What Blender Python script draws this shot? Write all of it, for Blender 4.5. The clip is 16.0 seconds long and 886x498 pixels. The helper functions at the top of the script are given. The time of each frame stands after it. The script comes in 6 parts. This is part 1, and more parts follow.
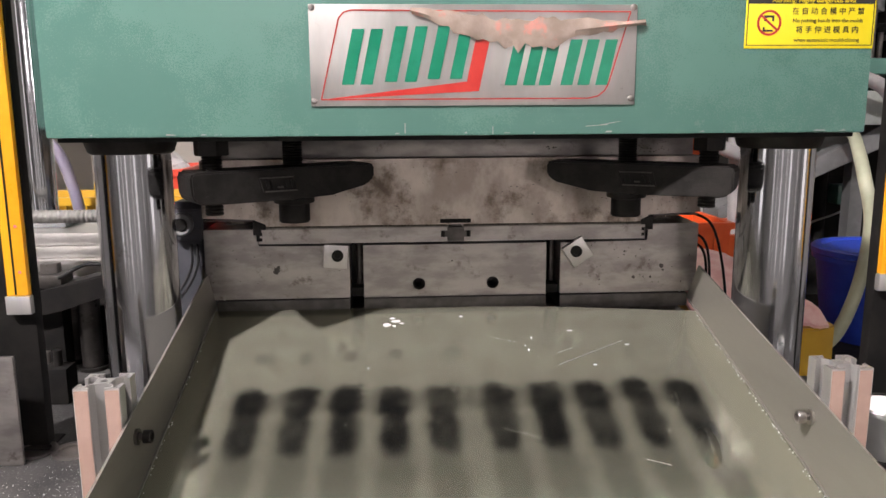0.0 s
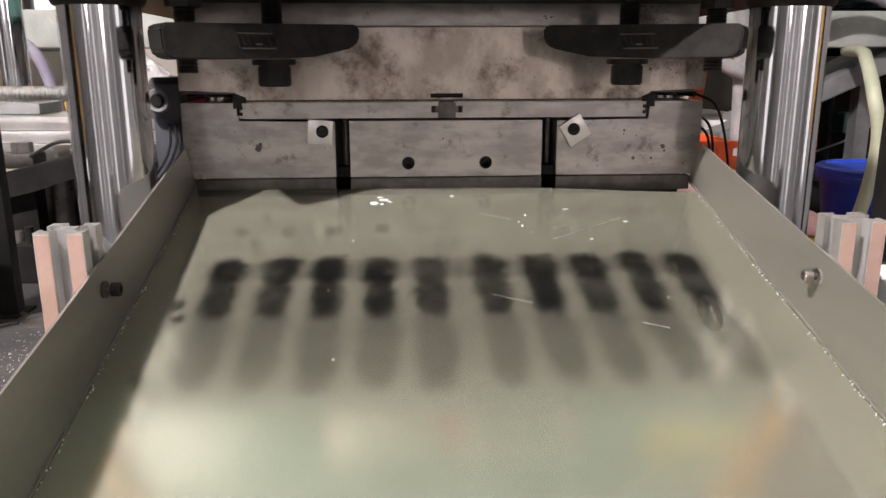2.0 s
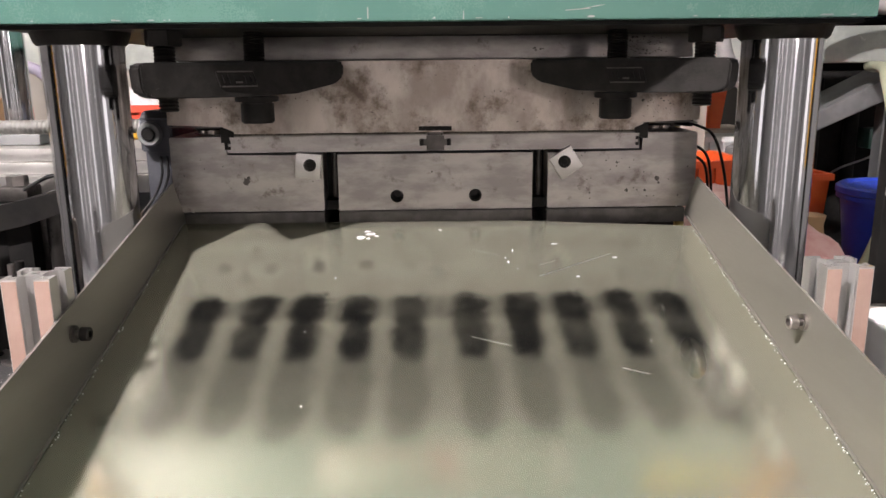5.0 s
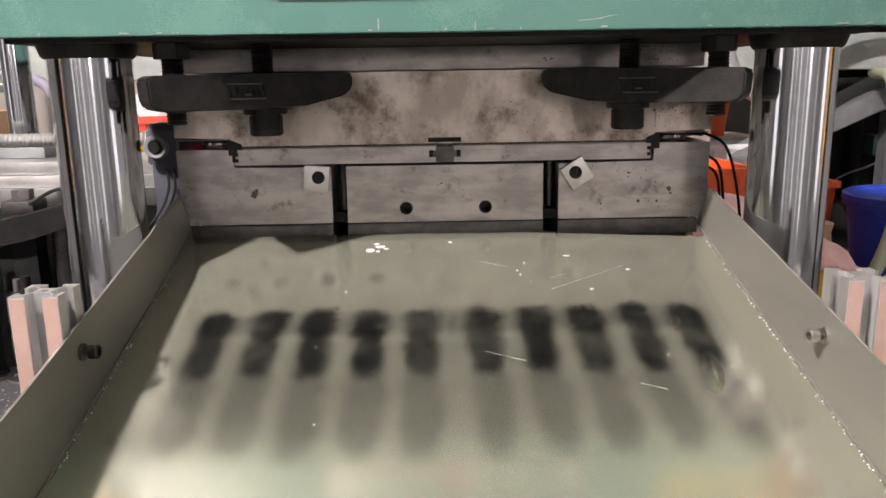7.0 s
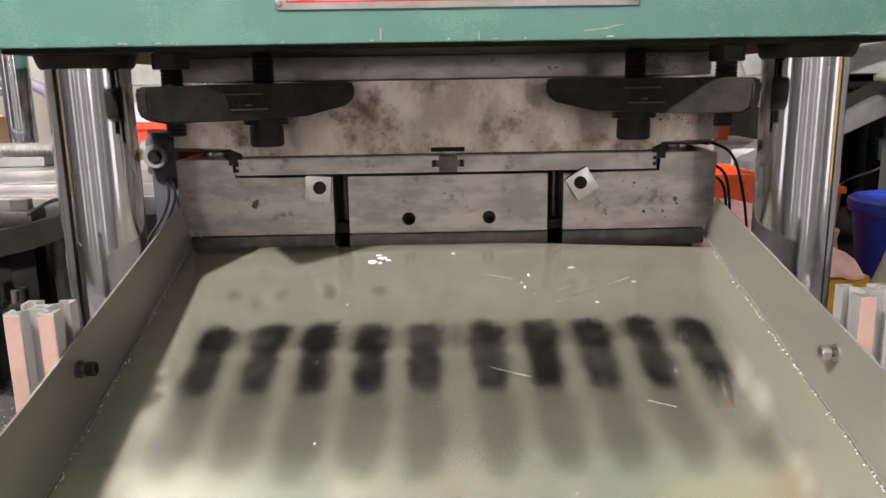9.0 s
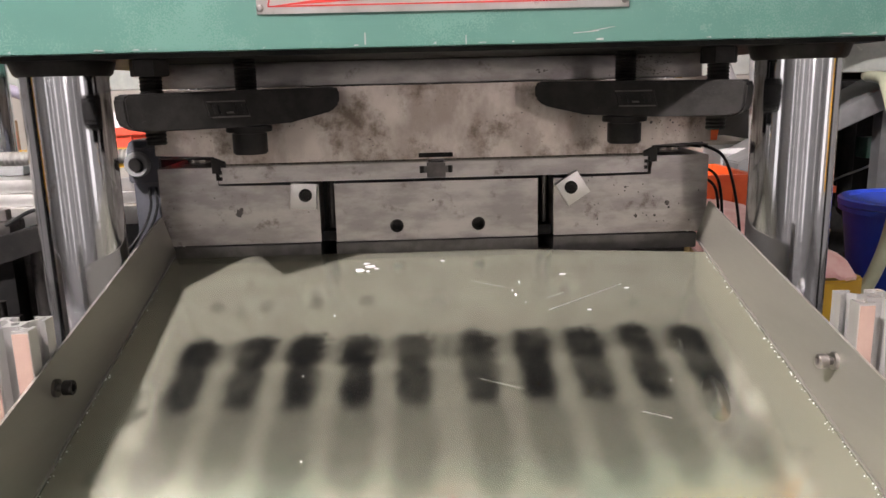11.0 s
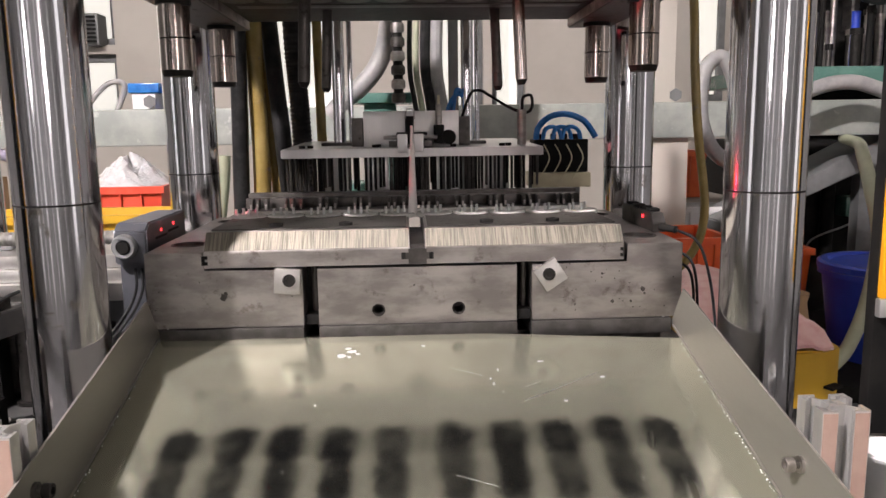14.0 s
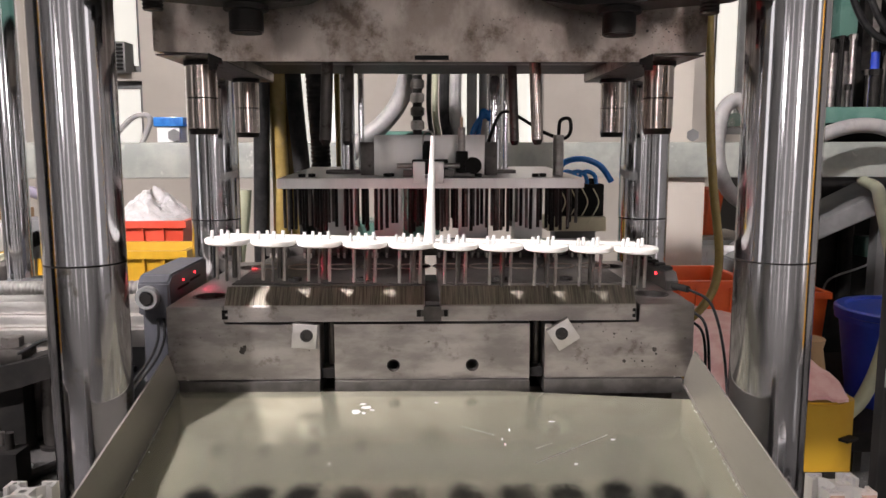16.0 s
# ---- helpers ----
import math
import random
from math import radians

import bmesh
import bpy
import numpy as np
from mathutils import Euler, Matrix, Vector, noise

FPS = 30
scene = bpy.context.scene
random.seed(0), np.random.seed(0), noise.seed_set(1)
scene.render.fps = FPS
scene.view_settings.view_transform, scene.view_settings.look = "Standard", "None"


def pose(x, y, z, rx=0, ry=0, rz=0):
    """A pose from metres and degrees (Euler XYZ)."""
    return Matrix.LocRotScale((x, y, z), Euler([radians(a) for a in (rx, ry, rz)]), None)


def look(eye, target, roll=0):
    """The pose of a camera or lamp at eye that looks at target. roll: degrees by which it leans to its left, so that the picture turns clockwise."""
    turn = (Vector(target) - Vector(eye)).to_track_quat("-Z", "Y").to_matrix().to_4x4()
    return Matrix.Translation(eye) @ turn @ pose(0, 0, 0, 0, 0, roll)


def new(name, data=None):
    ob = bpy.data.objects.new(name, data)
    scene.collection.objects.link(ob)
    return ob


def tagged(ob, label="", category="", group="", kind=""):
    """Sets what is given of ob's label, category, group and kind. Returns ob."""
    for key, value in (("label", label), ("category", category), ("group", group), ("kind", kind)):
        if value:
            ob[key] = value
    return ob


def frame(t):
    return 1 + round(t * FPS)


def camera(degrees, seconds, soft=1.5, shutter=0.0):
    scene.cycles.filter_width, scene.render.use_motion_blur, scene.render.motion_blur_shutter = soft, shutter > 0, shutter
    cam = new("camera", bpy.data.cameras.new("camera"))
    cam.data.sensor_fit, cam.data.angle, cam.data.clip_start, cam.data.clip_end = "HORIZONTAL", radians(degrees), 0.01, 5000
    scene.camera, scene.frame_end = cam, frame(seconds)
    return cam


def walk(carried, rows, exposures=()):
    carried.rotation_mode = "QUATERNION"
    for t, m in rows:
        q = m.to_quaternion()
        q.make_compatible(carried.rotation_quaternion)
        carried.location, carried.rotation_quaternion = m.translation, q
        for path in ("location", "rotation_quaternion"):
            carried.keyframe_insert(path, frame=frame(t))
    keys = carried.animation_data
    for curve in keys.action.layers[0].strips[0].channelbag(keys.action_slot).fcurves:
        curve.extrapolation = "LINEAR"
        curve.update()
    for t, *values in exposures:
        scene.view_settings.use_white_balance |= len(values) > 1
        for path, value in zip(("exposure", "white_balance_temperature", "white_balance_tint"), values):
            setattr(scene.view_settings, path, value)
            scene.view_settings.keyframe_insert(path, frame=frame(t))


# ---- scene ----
cam = camera(60.4, 16.0)
walk(cam, [
    (0.0, pose(-0.0564, -0.7428, 1.2177, 79.877, 0.352, -3.420)),
    (0.5, pose(-0.0565, -0.7413, 1.2076, 79.533, 0.585, -3.056)),
    (1.0, pose(-0.0573, -0.7365, 1.1836, 78.686, 0.593, -3.022)),
    (1.5, pose(-0.0569, -0.7270, 1.1571, 77.433, 0.405, -3.222)),
    (2.0, pose(-0.0471, -0.7245, 1.1421, 76.306, 0.131, -3.426)),
    (2.5, pose(-0.0123, -0.7173, 1.1310, 75.109, -0.556, -3.105)),
    (3.0, pose(0.0129, -0.7164, 1.1456, 75.481, -0.682, -1.439)),
    (3.5, pose(0.0145, -0.7230, 1.1579, 76.636, -0.012, -0.566)),
    (4.0, pose(-0.0007, -0.7207, 1.1611, 76.881, 0.335, -1.420)),
    (6.5, pose(-0.0135, -0.7033, 1.1624, 77.563, 0.958, -1.040)),
    (7.0, pose(-0.0170, -0.7032, 1.1641, 77.666, 0.883, -1.303)),
    (7.5, pose(-0.0144, -0.7031, 1.1651, 77.707, 0.860, -1.137)),
    (8.0, pose(-0.0155, -0.7022, 1.1670, 77.795, 0.820, -1.161)),
    (10.5, pose(-0.0177, -0.6786, 1.1722, 77.837, 1.312, -1.332)),
    (11.0, pose(-0.0155, -0.6785, 1.1731, 77.872, 1.385, -1.956)),
    (11.5, pose(-0.0111, -0.6805, 1.1763, 77.964, 1.567, -2.289)),
    (12.0, pose(-0.0120, -0.6841, 1.1794, 78.279, 1.593, -2.453)),
    (12.5, pose(-0.0104, -0.6883, 1.1937, 78.736, 1.586, -2.367)),
    (13.0, pose(-0.0081, -0.6862, 1.2058, 79.745, 1.293, -2.364)),
    (13.5, pose(-0.0065, -0.6824, 1.2130, 80.465, 0.983, -2.511)),
    (14.0, pose(-0.0072, -0.6852, 1.2158, 80.878, 0.841, -2.665)),
    (14.5, pose(-0.0046, -0.6885, 1.2177, 81.101, 0.632, -2.610)),
    (15.0, pose(-0.0106, -0.6913, 1.2273, 81.396, 0.108, -2.277)),
    (15.5, pose(-0.0101, -0.6950, 1.2421, 82.152, -0.054, -1.870)),
    (16.0, pose(-0.0057, -0.6945, 1.2515, 82.510, 0.052, -1.268)),
], [
    (0.0, -1.19), (1.5, -1.04), (3.0, -1.07), (4.0, -1.02), (6.5, -0.93), (8.0, -0.92),
    (10.5, -0.84), (11.5, -0.86), (12.5, -0.88), (13.5, -1.07), (14.5, -1.19), (16.0, -1.19)])

# ---- light ----
world = bpy.data.worlds.new("shop_daylight")
scene.world = world
world.use_nodes = True
wn = world.node_tree
sky = wn.nodes.new("ShaderNodeTexSky")
sky.sky_type, sky.sun_disc = "NISHITA", False
sky.sun_elevation, sky.sun_rotation = radians(40), radians(200)
wn.links.new(sky.outputs[0], wn.nodes["Background"].inputs[0])
wn.nodes["Background"].inputs[1].default_value = 0.15


def lamp(name, x, y, z, sx, sy, watts, colour, aim=None):
    data = bpy.data.lights.new(name, "AREA")
    data.shape, data.size, data.size_y, data.energy, data.color = "RECTANGLE", sx, sy, watts, colour
    ob = new(name, data)
    ob.matrix_world = look((x, y, z), aim or (x, y + 0.001, 0))
    return ob


WHITE_LIGHT = (1.0, 0.90, 0.905)
lamp("shop_lamp_front", -1.5, -1.55, 3.2, 0.10, 0.12, 500, WHITE_LIGHT, (0, 0, 1.0))
lamp("shop_lamp_side", 1.5, -1.2, 3.25, 0.16, 1.15, 28, WHITE_LIGHT)
lamp("shop_lamp_low", -1.1, -3.3, 1.56, 0.3, 0.3, 9, WHITE_LIGHT, (0, 0, 1.1))
lamp("shop_lamp_low", 1.15, -3.3, 1.50, 0.3, 0.3, 13, (1.0, 0.86, 0.86), (0, 0, 1.1))
lamp("shop_lamp_back", 0.4, 1.9, 3.25, 0.16, 1.15, 13, WHITE_LIGHT)
lamp("shop_lamp_far", -1.6, 1.2, 3.25, 0.16, 1.15, 4, WHITE_LIGHT)

# red beam of the position sensor, across the mould face
beam_data = bpy.data.lights.new("sensor_beam", "SPOT")
beam_data.energy, beam_data.color, beam_data.spot_size, beam_data.spot_blend, beam_data.shadow_soft_size = 4.0, (1.0, 0.02, 0.05), radians(95), 0.6, 0.002
new("sensor_beam", beam_data).matrix_world = look((-0.2545, 0.105, 1.1195), (-0.1, 0.095, 1.113))

# ---- materials ----


class Nodes:
    """A node material under construction."""

    def __init__(self, name):
        self.mat = bpy.data.materials.new(name)
        self.mat.use_nodes = True
        self.tree = self.mat.node_tree
        self.bsdf = self.tree.nodes["Principled BSDF"]
        self.coord = self.tree.nodes.new("ShaderNodeTexCoord").outputs["Object"]

    def node(self, kind, **props):
        n = self.tree.nodes.new(kind)
        for k, v in props.items():
            if k == "operation":
                n.operation = v
            elif k == "blend":
                n.data_type, n.blend_type = "RGBA", v
            elif k == "interp":
                n.interpolation_type = v
        return n

    def put(self, socket, value):
        if isinstance(value, bpy.types.NodeSocket):
            self.tree.links.new(value, socket)
        else:
            socket.default_value = value

    def math(self, op, a, b=0.0, c=0.0):
        n = self.node("ShaderNodeMath", operation=op)
        for s, v in zip(n.inputs, (a, b, c)):
            self.put(s, v)
        return n.outputs[0]

    def noise(self, scale, detail=4.0, rough=0.6, stretch=(1, 1, 1), shift=(0, 0, 0)):
        m = self.node("ShaderNodeMapping")
        m.inputs["Scale"].default_value = stretch
        m.inputs["Location"].default_value = shift
        self.put(m.inputs["Vector"], self.coord)
        n = self.node("ShaderNodeTexNoise")
        n.inputs["Scale"].default_value, n.inputs["Detail"].default_value, n.inputs["Roughness"].default_value = scale, detail, rough
        self.put(n.inputs["Vector"], m.outputs[0])
        return n.outputs["Fac"]

    def ramp(self, v, lo, hi, out0=0.0, out1=1.0):
        n = self.node("ShaderNodeMapRange", interp="SMOOTHSTEP")
        for i, w in enumerate((v, lo, hi, out0, out1)):
            self.put(n.inputs[i], w)
        return n.outputs[0]

    def mix(self, fac, a, b):
        n = self.node("ShaderNodeMix", blend="MIX")
        self.put(n.inputs[0], fac)
        self.put(n.inputs[6], a if isinstance(a, bpy.types.NodeSocket) else (*a, 1))
        self.put(n.inputs[7], b if isinstance(b, bpy.types.NodeSocket) else (*b, 1))
        return n.outputs[2]

    def bump(self, height, strength, distance=0.001):
        n = self.node("ShaderNodeBump")
        n.inputs["Strength"].default_value, n.inputs["Distance"].default_value = strength, distance
        self.put(n.inputs["Height"], height)
        self.put(self.bsdf.inputs["Normal"], n.outputs[0])

    def done(self, colour, rough, metal=0.0):
        self.put(self.bsdf.inputs["Base Color"], colour if isinstance(colour, bpy.types.NodeSocket) else (*colour, 1))
        self.put(self.bsdf.inputs["Roughness"], rough)
        self.put(self.bsdf.inputs["Metallic"], metal)
        return self.mat


def surface(name, a, b, rough=0.5, metal=0.0, scale=30, dirt=None, dirt_scale=90, dirt_from=0.6, bump=0.1, fine=600, stretch=(1, 1, 1), vary=0.1, soft=0.09):
    """Two tones in slow patches, a fine grain in gloss and relief, and spots of dirt or wear."""
    n = Nodes(name)
    slow = n.noise(scale, 5, 0.6, stretch)
    grain = n.noise(fine, 3, 0.6, stretch)
    c = n.mix(n.ramp(slow, 0.35, 0.65), a, b)
    r = n.math("ADD", n.math("MULTIPLY", n.math("SUBTRACT", slow, 0.5), vary * 2), n.math("ADD", n.math("MULTIPLY", n.math("SUBTRACT", grain, 0.5), vary), rough))
    if dirt:
        spots = n.ramp(n.noise(dirt_scale, 6, 0.7, (1, 1, 1), (3, 1, 7)), dirt_from, dirt_from + soft)
        c = n.mix(n.math("MULTIPLY", spots, 0.75), c, dirt)
        r = n.math("ADD", r, n.math("MULTIPLY", spots, 0.15))
    n.bump(grain, bump, 0.0006)
    return n.done(c, r, metal)


STEEL = surface("ground_steel", (0.31, 0.29, 0.275), (0.47, 0.445, 0.42), 0.385, 1.0, 22, (0.10, 0.078, 0.06), 46, 0.57, 0.35, 620, (1, 1, 2.6), 0.20, 0.18)
STEEL_USED = surface("worn_mould_steel", (0.31, 0.265, 0.23), (0.54, 0.485, 0.435), 0.40, 1.0, 14, (0.10, 0.07, 0.05), 30, 0.48, 0.4, 480, (1.6, 1, 1), 0.22, 0.22)
BRIGHT = surface("bright_zinc_steel", (0.58, 0.565, 0.54), (0.68, 0.665, 0.64), 0.34, 0.9, 40, (0.35, 0.33, 0.3), 120, 0.68, 0.15)
STEEL_DARK = surface("oily_dark_steel", (0.075, 0.07, 0.066), (0.13, 0.122, 0.115), 0.42, 0.9, 35, (0.04, 0.035, 0.03), 80, 0.58, 0.2)
BLACKENED = surface("blackened_forged_steel", (0.012, 0.0112, 0.0105), (0.023, 0.0215, 0.020), 0.52, 0.3, 60, (0.09, 0.083, 0.077), 140, 0.66, 0.5, 420)
MILLED = surface("milled_bright_steel", (0.13, 0.122, 0.100), (0.34, 0.315, 0.26), 0.50, 0.8, 260, (0.2, 0.15, 0.1), 120, 0.64, 0.5, 900, (3.0, 0.05, 0.12), 0.2)
CHROME = surface("hard_chrome", (0.66, 0.67, 0.69), (0.72, 0.73, 0.76), 0.105, 1.0, 9, (0.46, 0.44, 0.43), 24, 0.62, 0.004, 400, (1, 1, 0.4), 0.04)
CHROME_OILY = surface("oily_used_chrome", (0.56, 0.56, 0.58), (0.68, 0.68, 0.70), 0.11, 1.0, 12, (0.28, 0.25, 0.2), 26, 0.58, 0.004, 500, (1, 1, 0.3), 0.04)
PIN_STEEL = surface("greased_guide_pin", (0.42, 0.36, 0.32), (0.55, 0.50, 0.46), 0.18, 1.0, 30, (0.22, 0.14, 0.1), 60, 0.6, 0.01, 500, (1, 1, 0.2), 0.04)
ALU = surface("anodised_aluminium", (0.62, 0.61, 0.60), (0.70, 0.69, 0.67), 0.38, 0.85, 40, (0.36, 0.33, 0.3), 120, 0.67, 0.1, 700, (1, 1, 0.1))
ALU_PINK = surface("film_covered_aluminium", (0.44, 0.30, 0.245), (0.50, 0.355, 0.295), 0.42, 0.25, 30, (0.5, 0.36, 0.3), 100, 0.66, 0.1)
GREEN = surface("green_machine_paint", (0.092, 0.200, 0.166), (0.108, 0.222, 0.184), 0.27, 0.0, 7, (0.072, 0.150, 0.124), 16, 0.66, 0.10, 900)
BLACK = surface("black_paint", (0.009, 0.009, 0.009), (0.017, 0.016, 0.015), 0.58, 0.0, 30, (0.04, 0.038, 0.036), 120, 0.66, 0.2)
BADGE = surface("rubbed_forged_steel", (0.07, 0.066, 0.062), (0.11, 0.105, 0.10), 0.42, 0.7, 60, None, 0, 0, 0.3)
CHIP = surface("bare_chipped_edge", (0.24, 0.27, 0.25), (0.36, 0.37, 0.35), 0.5, 0.2, 80, (0.3, 0.2, 0.14), 160, 0.58, 0.2)
RUBBER = surface("black_rubber", (0.012, 0.012, 0.013), (0.025, 0.025, 0.025), 0.42, 0.0, 60, None, 0, 0, 0.15)
TABLE = surface("dusty_black_table", (0.026, 0.026, 0.026), (0.060, 0.059, 0.058), 0.40, 0.0, 18, (0.24, 0.24, 0.235), 420, 0.56, 0.2)
YELLOW = surface("yellow_paint", (0.52, 0.30, 0.017), (0.60, 0.36, 0.025), 0.42, 0.0, 12, (0.3, 0.18, 0.03), 60, 0.70, 0.15)
STRIP = surface("orange_light_strip", (0.80, 0.36, 0.01), (0.86, 0.42, 0.02), 0.3, 0.0, 20, None, 0, 0, 0.05)
ORANGE = surface("orange_plastic", (0.72, 0.10, 0.02), (0.80, 0.14, 0.03), 0.42, 0.0, 15, (0.4, 0.08, 0.03), 60, 0.7, 0.1)
RED_BIN = surface("red_plastic", (0.62, 0.07, 0.04), (0.70, 0.10, 0.06), 0.4, 0.0, 15, None, 0, 0, 0.1)
BLUE = surface("blue_plastic", (0.018, 0.05, 0.42), (0.03, 0.075, 0.52), 0.36, 0.0, 12, None, 0, 0, 0.1)
BLUE_HOSE = surface("blue_air_tube", (0.02, 0.13, 0.42), (0.04, 0.20, 0.55), 0.2, 0.0, 40, None, 0, 0, 0.03)
WHITE = surface("white_moulded_plastic", (0.78, 0.78, 0.75), (0.84, 0.84, 0.81), 0.34, 0.0, 60, None, 0, 0, 0.05)
CUP = surface("white_tub_plastic", (0.70, 0.71, 0.70), (0.78, 0.79, 0.78), 0.4, 0.0, 20, (0.35, 0.33, 0.28), 60, 0.66, 0.05)
FLAKE = surface("white_flake", (0.50, 0.50, 0.50), (0.60, 0.60, 0.60), 0.7, 0.0, 60, None, 0, 0, 0.1)
PINK = surface("pink_bag_film", (0.75, 0.40, 0.38), (0.84, 0.56, 0.52), 0.35, 0.0, 35, (0.85, 0.72, 0.68), 60, 0.6, 0.6, 160)
CREAM = surface("cream_painted_wall", (0.50, 0.465, 0.41), (0.56, 0.525, 0.465), 0.7, 0.0, 3, (0.5, 0.46, 0.38), 9, 0.66, 0.2)
DIM_WALL = surface("grimy_grey_wall", (0.42, 0.415, 0.41), (0.50, 0.495, 0.49), 0.7, 0.0, 3, (0.08, 0.08, 0.08), 9, 0.62, 0.2)
BEAM = surface("grey_green_painted_beam", (0.26, 0.285, 0.262), (0.38, 0.40, 0.365), 0.5, 0.0, 9, (0.58, 0.58, 0.54), 22, 0.6, 0.2)
GREY_PAINT = surface("grey_painted_metal", (0.14, 0.145, 0.145), (0.20, 0.205, 0.205), 0.45, 0.0, 14, (0.1, 0.1, 0.1), 60, 0.68, 0.15)
SENSOR_GREY = surface("blue_grey_anodised_metal", (0.075, 0.078, 0.090), (0.115, 0.118, 0.134), 0.42, 0.4, 14, (0.1, 0.1, 0.1), 60, 0.66, 0.15)
GREY_HOSE = surface("grey_plastic_hose", (0.26, 0.26, 0.26), (0.34, 0.33, 0.32), 0.45, 0.0, 30, None, 0, 0, 0.1)
CONDUIT = surface("purple_grey_conduit", (0.20, 0.18, 0.24), (0.26, 0.24, 0.30), 0.4, 0.0, 20, None, 0, 0, 0.05)
AMBER = surface("amber_oil_hose", (0.24, 0.17, 0.05), (0.34, 0.25, 0.09), 0.22, 0.0, 14, (0.12, 0.08, 0.03), 40, 0.62, 0.05)
PALE_HOSE = surface("pale_green_hose", (0.36, 0.38, 0.27), (0.45, 0.47, 0.34), 0.4, 0.0, 14, None, 0, 0, 0.05)
CONCRETE = surface("dark_shop_floor", (0.12, 0.12, 0.115), (0.19, 0.185, 0.18), 0.09, 0.0, 4, (0.05, 0.05, 0.05), 12, 0.62, 0.02, 600, (1, 1, 1), 0.03)
CEILING = surface("off_white_ceiling", (0.62, 0.60, 0.56), (0.68, 0.66, 0.62), 0.8, 0.0, 3, None, 0, 0, 0.1)
LABEL_YELLOW = surface("warning_yellow_film", (0.80, 0.66, 0.01), (0.84, 0.70, 0.02), 0.3, 0.0, 20, None, 0, 0, 0.02)
INK = surface("black_ink", (0.02, 0.02, 0.018), (0.03, 0.03, 0.028), 0.4, 0.0, 60, None, 0, 0, 0.02)
RED_INK = surface("red_ink", (0.42, 0.025, 0.02), (0.50, 0.04, 0.03), 0.35, 0.0, 60, (0.55, 0.4, 0.36), 130, 0.66, 0.02)
GREEN_INK = surface("green_ink", (0.0, 0.17, 0.09), (0.01, 0.21, 0.12), 0.35, 0.0, 60, None, 0, 0, 0.02)
PLATE_ALU = surface("polished_plate", (0.52, 0.51, 0.485), (0.64, 0.625, 0.60), 0.36, 0.9, 26, (0.40, 0.38, 0.35), 70, 0.64, 0.12, 300, (1, 1, 0.3), 0.10)
TORN_FILM = surface("peeling_film", (0.24, 0.19, 0.155), (0.40, 0.32, 0.265), 0.4, 0.1, 40, (0.55, 0.22, 0.18), 60, 0.55, 0.6, 120)
WEB = surface("cream_terminal_plastic", (0.55, 0.50, 0.34), (0.62, 0.57, 0.40), 0.45, 0.0, 30, None, 0, 0, 0.05)
LIQUID = surface("murky_oil", (0.22, 0.17, 0.06), (0.30, 0.24, 0.10), 0.08, 0.0, 20, None, 0, 0, 0.02)
CARD = surface("brown_cardboard", (0.42, 0.28, 0.15), (0.50, 0.34, 0.19), 0.75, 0.0, 12, None, 0, 0, 0.2)


